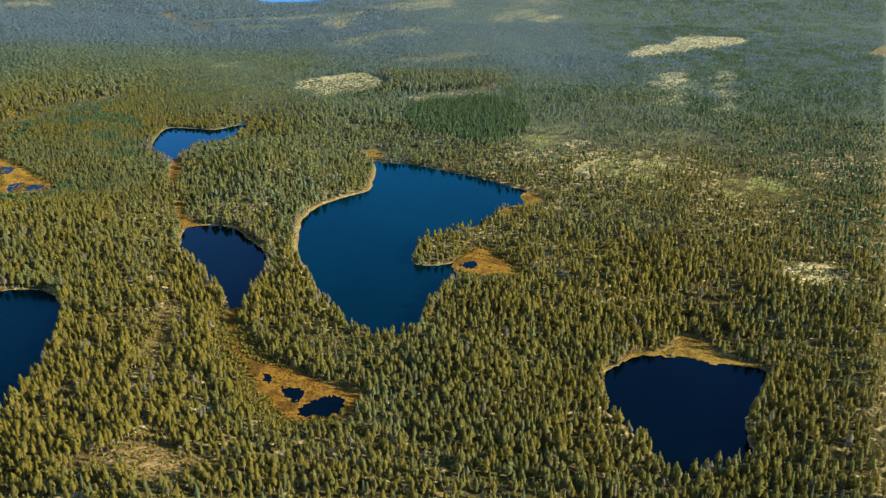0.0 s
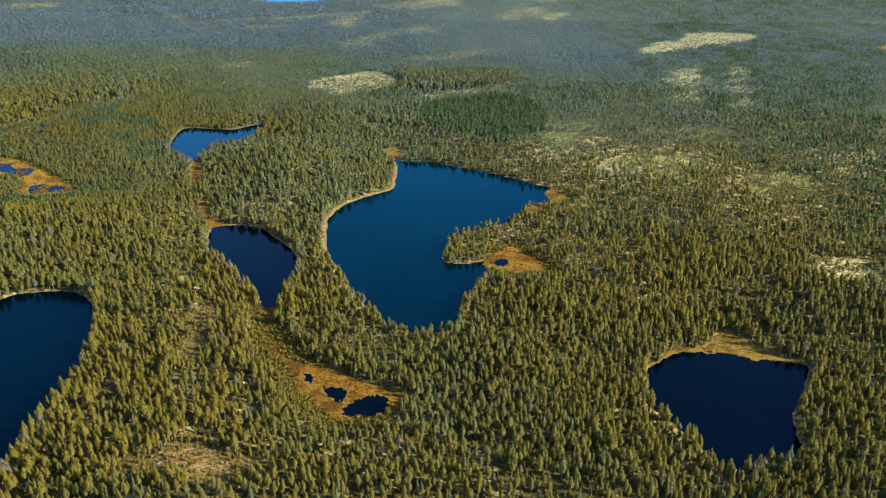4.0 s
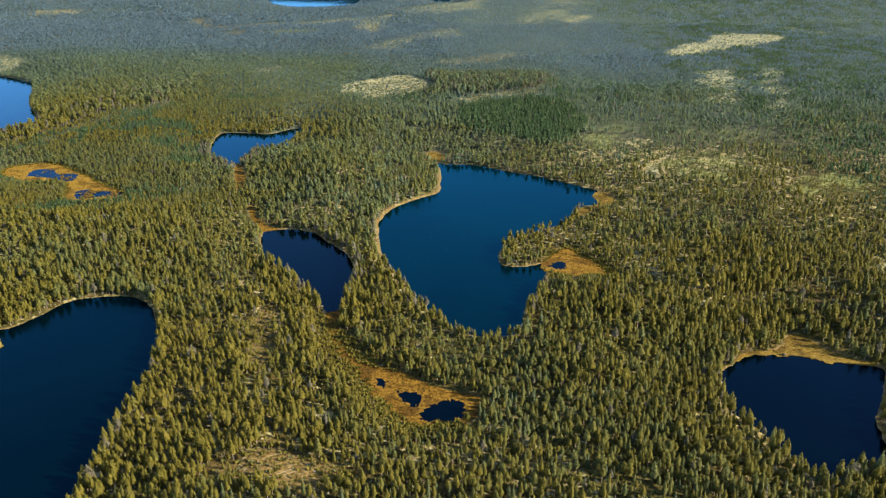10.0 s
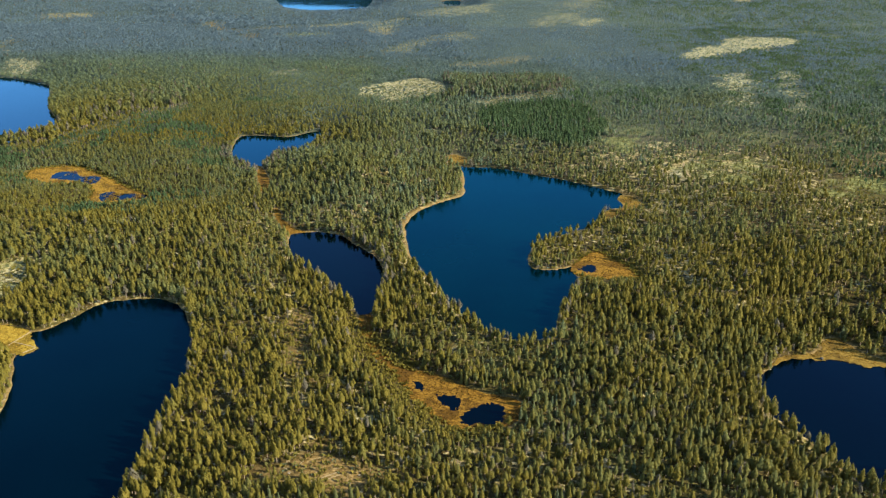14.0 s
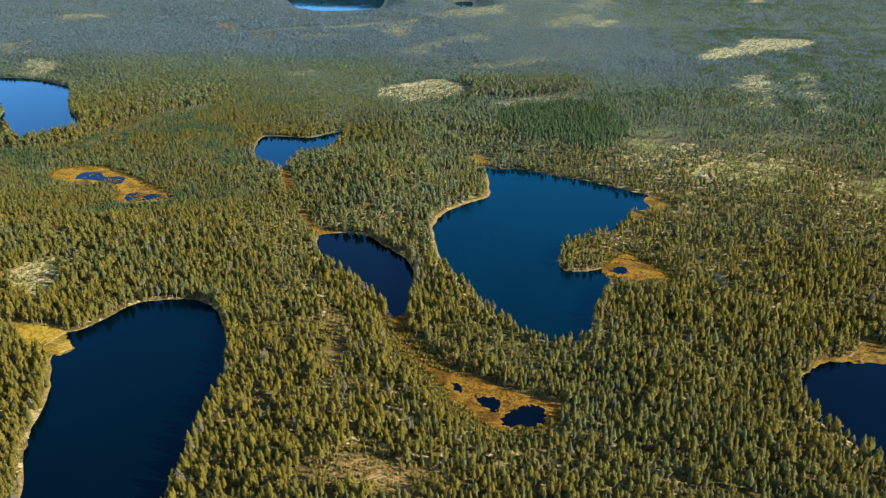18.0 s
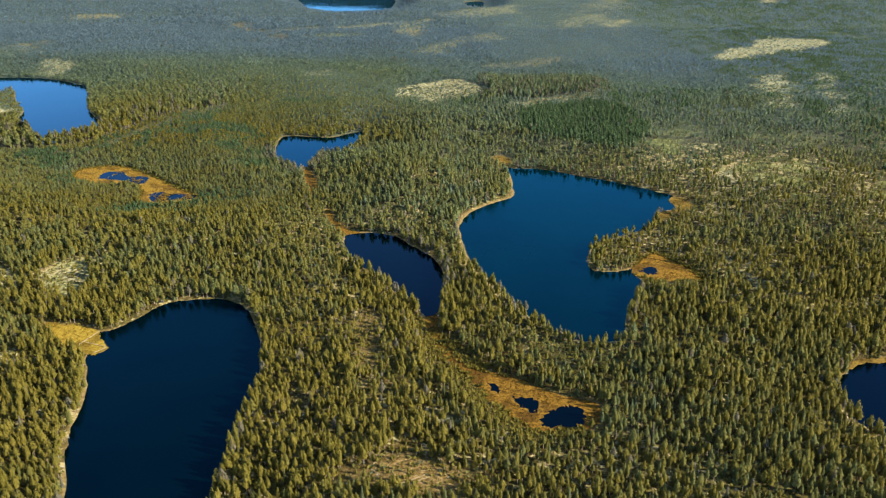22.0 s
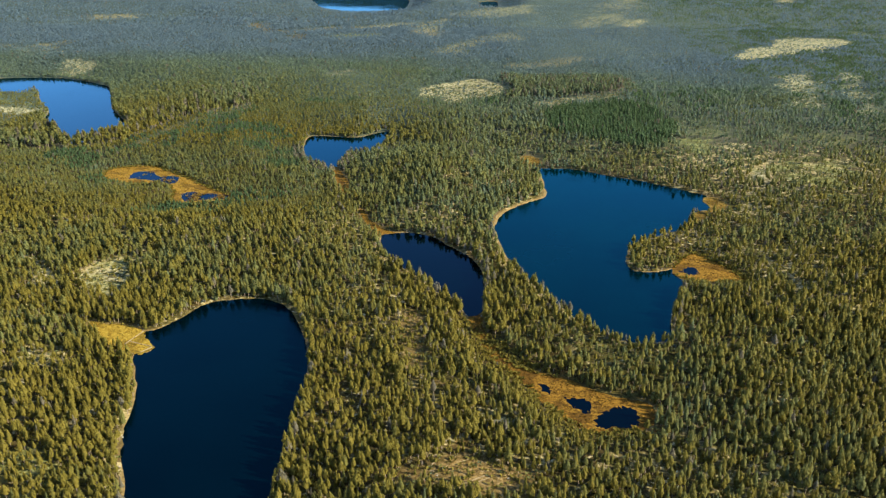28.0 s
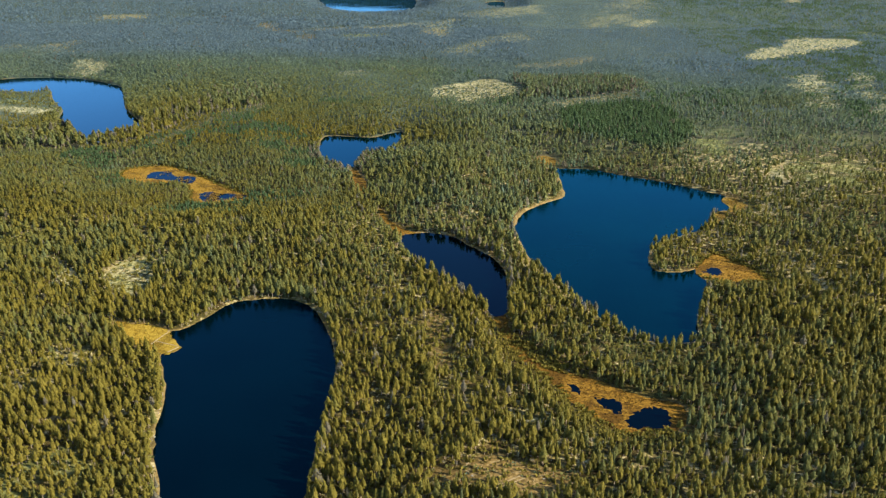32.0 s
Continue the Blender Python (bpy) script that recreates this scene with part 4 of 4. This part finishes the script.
# ---- undergrowth, tussocks and boulders ----
def scatter(name, label, category, x, y, lift, size, blades, tones, upright, mat):
    """Small tufts of loose blades on the ground."""
    n = len(x)
    z = land(x, y)[0] + lift
    s = size * RNG.uniform(0.5, 1.4, n)
    a = RNG.uniform(0, 6.28, (n, blades))
    c = np.stack([x, y, z], -1)[:, None] + np.stack([np.cos(a), np.sin(a), np.full_like(a, 0.3)], -1) * (s[:, None, None] * 0.45)
    out = np.stack([np.cos(a), np.sin(a), np.full_like(a, upright)], -1) + RNG.normal(0, 0.3, (n, blades, 3))
    side = np.cross(out, np.array([0, 0, 1.0]))
    side /= np.linalg.norm(side, axis=-1, keepdims=True) + 1e-9
    out /= np.linalg.norm(out, axis=-1, keepdims=True)
    w = s[:, None, None]
    tri = np.stack([c + side * w * 0.5, c - side * w * 0.5, c + out * w * 0.9], 2).reshape(-1, 3, 3)
    me = tri_mesh(name, tri, np.repeat(tones, blades), np.zeros(len(tri)), [mat])
    return tagged(new(name, me), label, category, kind="stuff")


def undergrowth():
    x, y = sow(299, 800, 4.0, fan)
    z, water, tall, tone, share, many = stand(x, y)
    k = (RNG.rand(len(x)) < 0.75) & (water > 1.0) & (many > 0)
    scatter("undergrowth", "low juniper, bilberry and pine saplings among the trees", "shrubs", x[k], y[k], 0.2, 1.6, 6,
            np.clip(tone[k] + RNG.normal(0, 0.15, k.sum()), 0, 0.86), 0.9, NEEDLES)


def heath_shrubs():
    near, far = sow(330, 1330, 3.4, fan), sow(1330, 2700, 7.5, fan)
    x, y = np.concatenate([near[0], far[0]]), np.concatenate([near[1], far[1]])
    bare = land(x, y)[3]
    k = (bare > 0.25) & (RNG.rand(len(x)) < 0.35)
    # far shrubs take the bluer haze end of the needle colours
    scatter("heath_shrubs", "low green shrubs and saplings on open ground", "shrubs", x[k], y[k], 0.2, np.where(y[k] > 1200, 2.0, 1.0), 7,
            RNG.uniform(0.2, 0.6, k.sum()) - 0.2 * ease(y[k], 1000, 1600), 0.9, NEEDLES)


heath_shrubs()
SEDGE = needle_material("sedge_blades", [(0.0, (0.06, 0.03, 0.0053)), (0.5, (0.1237, 0.069, 0.009)), (0.75, (0.18, 0.1125, 0.0165)), (1.0, (0.29, 0.2, 0.03))])
undergrowth()


def tussocks(name, label, wet):
    xs, ys = [], []
    pools = list(POND_EDGES.values()) + list(SHORES.values())
    for bog, (z, q) in BOG_EDGES.items():
        if (bog in ("bog_near", "bog_peninsula", "bog_west")) != wet:
            continue
        if bog == "bog_brook":
            continue
        lo, hi = q.min(0), q.max(0)
        n = int((hi[0] - lo[0]) * (hi[1] - lo[1]) / 4)
        x, y = RNG.uniform(lo[0], hi[0], n), RNG.uniform(lo[1], hi[1], n)
        k = signed(q, x, y) < 0
        for _, p in pools:
            k &= signed(p, x, y) > np.where(waves(x, y, 6, 31) > np.where(x < -250, np.where(y < 840, 0.5, 0.66), 0.8), np.where((x < -250) & (y > 700), -7, -2.5), 0.6)
        xs.append(x[k]), ys.append(y[k])
    x, y = np.concatenate(xs), np.concatenate(ys)
    tone = waves(x, y, 12, 21) * 0.8 - 0.08 * (y < 520) + 0.2 * (x < -250) if wet else 0.68 + 0.2 * waves(x, y, 8, 22) + 0.2 * (x < -200)
    scatter(name, label, "sedge", x, y, 0.15, 0.6, 5, np.clip(tone + RNG.normal(0, 0.1, len(x)), 0, 1), 1.2, SEDGE)




def bog_shrubs():
    """Low golden shrubs and seedlings where the bogs run out into the woods."""
    xs, ys = [], []
    for name, reach in (("bog_near", 13), ("bog_west", 7), ("bog_peninsula", 5)):
        q = BOG_EDGES[name][1]
        lo, hi = q.min(0) - reach, q.max(0) + reach
        n = int((hi[0] - lo[0]) * (hi[1] - lo[1]) / 5)
        x, y = RNG.uniform(lo[0], hi[0], n), RNG.uniform(lo[1], hi[1], n)
        d = signed(q, x, y)
        k = (d > -3) & (d < reach) & (RNG.rand(n) < 1.1 - np.clip(d, 0, reach) / reach)
        if name == "bog_near":
            k &= 92 * (y - 520) + 120 * (x + 42) < 0
        for _, p in list(SHORES.values()) + list(POND_EDGES.values()):
            k &= signed(p, x, y, 20.0) > 1.0
        xs.append(x[k]), ys.append(y[k])
    x, y = np.concatenate(xs), np.concatenate(ys)
    scatter("bog_shrubs", "low golden green shrubs along the bog edges", "shrubs", x, y, 0.2, 1.5, 8, np.clip(RNG.normal(0.74, 0.1, len(x)), 0.5, 0.86), 1.1, NEEDLES)


bog_shrubs()


def floating_sedge():
    """Loose mats of sedge that stand in the shallow pools of the western bog."""
    xs, ys = [], []
    for name, share in (("pond_5", 0.68), ("pond_6", 0.56)):
        q = POND_EDGES[name][1]
        lo, hi = q.min(0), q.max(0)
        n = int((hi[0] - lo[0]) * (hi[1] - lo[1]) / 2)
        x, y = RNG.uniform(lo[0], hi[0], n), RNG.uniform(lo[1], hi[1], n)
        k = (signed(q, x, y) < -0.3) & (0.6 * waves(x, 0.5 * y, 7, 51) + 0.4 * waves(x, y, 3, 52) > share)
        xs.append(x[k]), ys.append(y[k])
    x, y = np.concatenate(xs), np.concatenate(ys)
    scatter("floating_sedge", "pale sedge mats standing in shallow bog pools", "sedge", x, y, 0.2, 1.0, 6, RNG.uniform(0.45, 0.9, len(x)), 0.5, SEDGE)


floating_sedge()
tussocks("sedge_tussocks", "dense golden and rusty sedge tussocks on the bogs", True)
tussocks("dry_sedge", "pale golden sedge on the lake shores", False)


def boulders():
    xs, ys = [], []
    for name, gap in (("lake_main", 1.2), ("lake_left", 1.2), ("lake_narrow", 1.2), ("lake_right", 1.2)):
        q = SHORES[name][1]
        for k in range(45):
            i = RNG.randint(len(q))
            d = q[i] - q.mean(0)
            p = q[i] + d / np.linalg.norm(d) * RNG.uniform(0.0, 4.0)
            xs.append(p[0]), ys.append(p[1])
    q = BOG_EDGES["bog_west"][1]
    for k in range(150):
        i = RNG.randint(len(q))
        if q[i][1] > np.interp(q[i][0], [-490, -300], [880, 815]):
            p = q[i] + RNG.uniform(1, 9, 2)
            xs.append(p[0]), ys.append(p[1])
    x, y = sow(300, 900, 15, fan)
    k = RNG.rand(len(x)) < 0.5
    x, y = np.concatenate([x[k], xs]), np.concatenate([y[k], ys])
    z, water, bog, bare, slash = land(x, y)
    k = (water > -0.8) & (bog > 0)
    bm = bmesh.new()
    bmesh.ops.create_icosphere(bm, subdivisions=1, radius=1)
    ball = np.array([v.co[:] for v in bm.verts])
    faces = np.array([[v.index for v in f.verts] for f in bm.faces])
    bm.free()
    n = k.sum()
    v = ball[None] * RNG.uniform(0.7, 1.2, (n, len(ball), 1)) * RNG.uniform(0.25, 0.7, (n, 1, 1)) * np.array([1.3, 1.0, 0.6])
    v = v + np.stack([x[k], y[k], z[k] + 0.1], -1)[:, None]
    f = faces[None] + (np.arange(n) * len(ball))[:, None, None]
    tagged(sheet("boulders", v.reshape(-1, 3), f.reshape(-1, 3).tolist(), ROCK, False),
           "pale granite boulders half sunk in the heath", "boulders", kind="stuff")


boulders()


# ---- wooden things ----
def height(x, y):
    return float(land(np.array([float(x)]), np.array([float(y)]))[0][0])


def fallen_log(x, y, turn, length, thick):
    """A bleached trunk on the ground with stubs of its limbs."""
    root = tagged(new("fallen_log"), "bleached fallen pine trunk lying on the heath", "log", "fallen logs")
    bm = bmesh.new()
    stick(bm, (0, 0, thick), (length, 0, thick * 0.7), thick, thick * 0.45, 8)
    part("trunk", mesh_of(bm, "trunk", GREY_WOOD), root)
    for k in range(4):
        bm = bmesh.new()
        p = length * (0.35 + 0.15 * k)
        stick(bm, (p, 0, thick), (p + 0.5, 0.9 * (-1) ** k, thick + 0.5), thick * 0.3, thick * 0.12, 5)
        part("branch_stub", mesh_of(bm, "branch_stub", GREY_WOOD), root)
    root.matrix_basis = pose(x, y, height(x, y), 0, 0, turn) @ Matrix.Diagonal((0.9, 0.7, 0.7, 1))


for x, y, turn, length, thick in ((-54, 352, 25, 9, 0.22), (-45, 343, 12, 10, 0.2), (-62, 346, 60, 8, 0.2), (-36, 352, 160, 8, 0.18),
                                  (-30, 341, 20, 7, 0.18), (-12, 372, 70, 9, 0.25), (-70, 355, 100, 8, 0.2), (-352, 596, 20, 8, 0.22),
                                  (-366, 604, 80, 9, 0.22), (-90, 505, 30, 8, 0.2), (-84, 514, 140, 7, 0.2), (60, 360, 15, 8, 0.2)):
    fallen_log(x, y, turn, length, thick)


def snag(x, y, h):
    """A standing dead trunk."""
    root = tagged(new("dead_snag"), "grey standing dead pine without needles", "dead tree", "dead snags")
    bm = bmesh.new()
    stick(bm, (0, 0, -0.3), (0.2, 0.1, h), 0.2, 0.05, 7)
    part("trunk", mesh_of(bm, "trunk", GREY_WOOD), root)
    for k in range(5):
        bm = bmesh.new()
        z = h * (0.4 + 0.11 * k)
        stick(bm, (0.1, 0, z), (1.4 * math.cos(2 * k), 1.4 * math.sin(2 * k), z + 0.4), 0.05, 0.015, 5)
        part("limb", mesh_of(bm, "limb", GREY_WOOD), root)
    root.matrix_basis = pose(x, y, height(x, y))


for x, y, h in ((-40, 356, 6), (-58, 338, 4), (-20, 366, 8), (-33, 334, 3), (-80, 498, 7), (-95, 522, 8), (70, 430, 8), (20, 462, 7)):
    snag(x, y, h)


def shore_birches():
    rng = np.random.RandomState(71)
    for x, y, h in ((189, 749, 8.5), (192, 753, 9), (196, 757, 7.5), (186, 745, 7)):
        root = tree("birch_tree", "leafless pale birch on the golden bog shore", "birch tree", h, 0.948, False, True, rng, "birches on the bog shore")
        root.matrix_basis = pose(x, y, height(x, y) - 0.1, 0, 0, rng.uniform(0, 360))


shore_birches()


def shore_boulder(x, y, size):
    """A single dark rock with a broken outline, half in the water."""
    rng = np.random.RandomState(72)
    bm = bmesh.new()
    bmesh.ops.create_icosphere(bm, subdivisions=2, radius=size)
    for v in bm.verts:
        v.co = Vector((v.co.x * 1.2, v.co.y, v.co.z * 0.95)) * rng.uniform(0.82, 1.12)
    ob = new("boulder", mesh_of(bm, "boulder", DARK_ROCK, False))
    ob.location = (x, y, -3.0 + 0.55 * size)
    tagged(ob, "single dark boulder at the edge of the lake", "boulder")


shore_boulder(292.7, 473.3, 1.3)


def boardwalk(name, label, a, b, wide):
    """Plank sections laid end to end on sleepers over the bog."""
    a, b = np.array(a, float), np.array(b, float)
    span = np.linalg.norm(b - a)
    root = tagged(new(name), label, "boardwalk", "boardwalks on the bog")
    count = int(span / 2.6)
    turn = math.degrees(math.atan2(b[1] - a[1], b[0] - a[0]))
    root.matrix_basis = pose(a[0], a[1], -2.62, 0, 0, turn)
    me, sl = bpy.data.meshes.new("plank"), bpy.data.meshes.new("sleeper")
    for data, size in ((me, (span / count - 0.06, wide * 0.46, 0.08)), (sl, (0.18, wide * 1.2, 0.16))):
        bm = bmesh.new()
        bmesh.ops.create_cube(bm, size=1, matrix=Matrix.Diagonal((*size, 1)))
        bmesh.ops.bevel(bm, geom=bm.edges[:], offset=0.015, segments=1, affect="EDGES")
        bm.to_mesh(data)
        bm.free()
        data.materials.append(GREY_WOOD)
    for k in range(count):
        for side in (-1, 1):
            part("plank", me, root).location = ((k + 0.5) * span / count, side * wide * 0.25, 0.12)
        part("sleeper", sl, root).location = ((k + 0.1) * span / count, 0, 0.0)


boardwalk("boardwalk", "narrow weathered plank walk across golden bog", (-301, 491), (-294, 511), 1.0)
boardwalk("boardwalk", "narrow weathered plank walk leading to the lake", (-298, 495), (-280, 488.5), 0.8)
boardwalk("jetty", "pale low wooden jetty at the bog's tip", (-279, 487.5), (-285, 480), 1.3)


# ---- worn tracks ----
def track(name, label, line, wide):
    """A ribbon of bare ground along a short line, just above the heath."""
    p = np.array(line, float)
    q = np.concatenate([p[k] + (p[k + 1] - p[k]) * np.linspace(0, 1, 8, endpoint=False)[:, None] for k in range(len(p) - 1)] + [p[-1:]])
    q = q + np.random.RandomState(len(line)).normal(0, 0.15, q.shape)
    d = np.gradient(q, axis=0)
    side = np.stack([-d[:, 1], d[:, 0]], -1) / np.linalg.norm(d, axis=1)[:, None] * wide / 2
    a, b = q + side, q - side
    za, zb = land(a[:, 0], a[:, 1])[0], land(b[:, 0], b[:, 1])[0]
    z = np.maximum(za, zb) + 0.12
    verts = [(*v, h) for v, h in zip(a, z)] + [(*v, h) for v, h in zip(b, z)]
    n = len(q)
    tagged(sheet(name, verts, [(k, n + k, n + k + 1, k + 1) for k in range(n - 1)], SAND), label, "track", kind="structure")


SAND = plain_material("worn_sand", (0.1275, 0.0938, 0.045), (0.2475, 0.195, 0.105), 0.7)
track("track_1", "pale worn wheel track through the clearing", [(-65, 355), (-69, 350), (-70, 345), (-65, 340)], 0.9)
track("track_2", "pale worn wheel track through the clearing", [(-60, 330), (-54, 332), (-48, 335), (-39, 341)], 0.9)
track("track_3", "pale worn wheel track through the clearing", [(-58, 328), (-52, 330), (-46, 333), (-37, 339)], 0.7)
track("track_4", "pale sandy footpath on the lichen heath", [(314, 895), (308, 872), (306, 849), (308, 825), (309, 806)], 2.2)
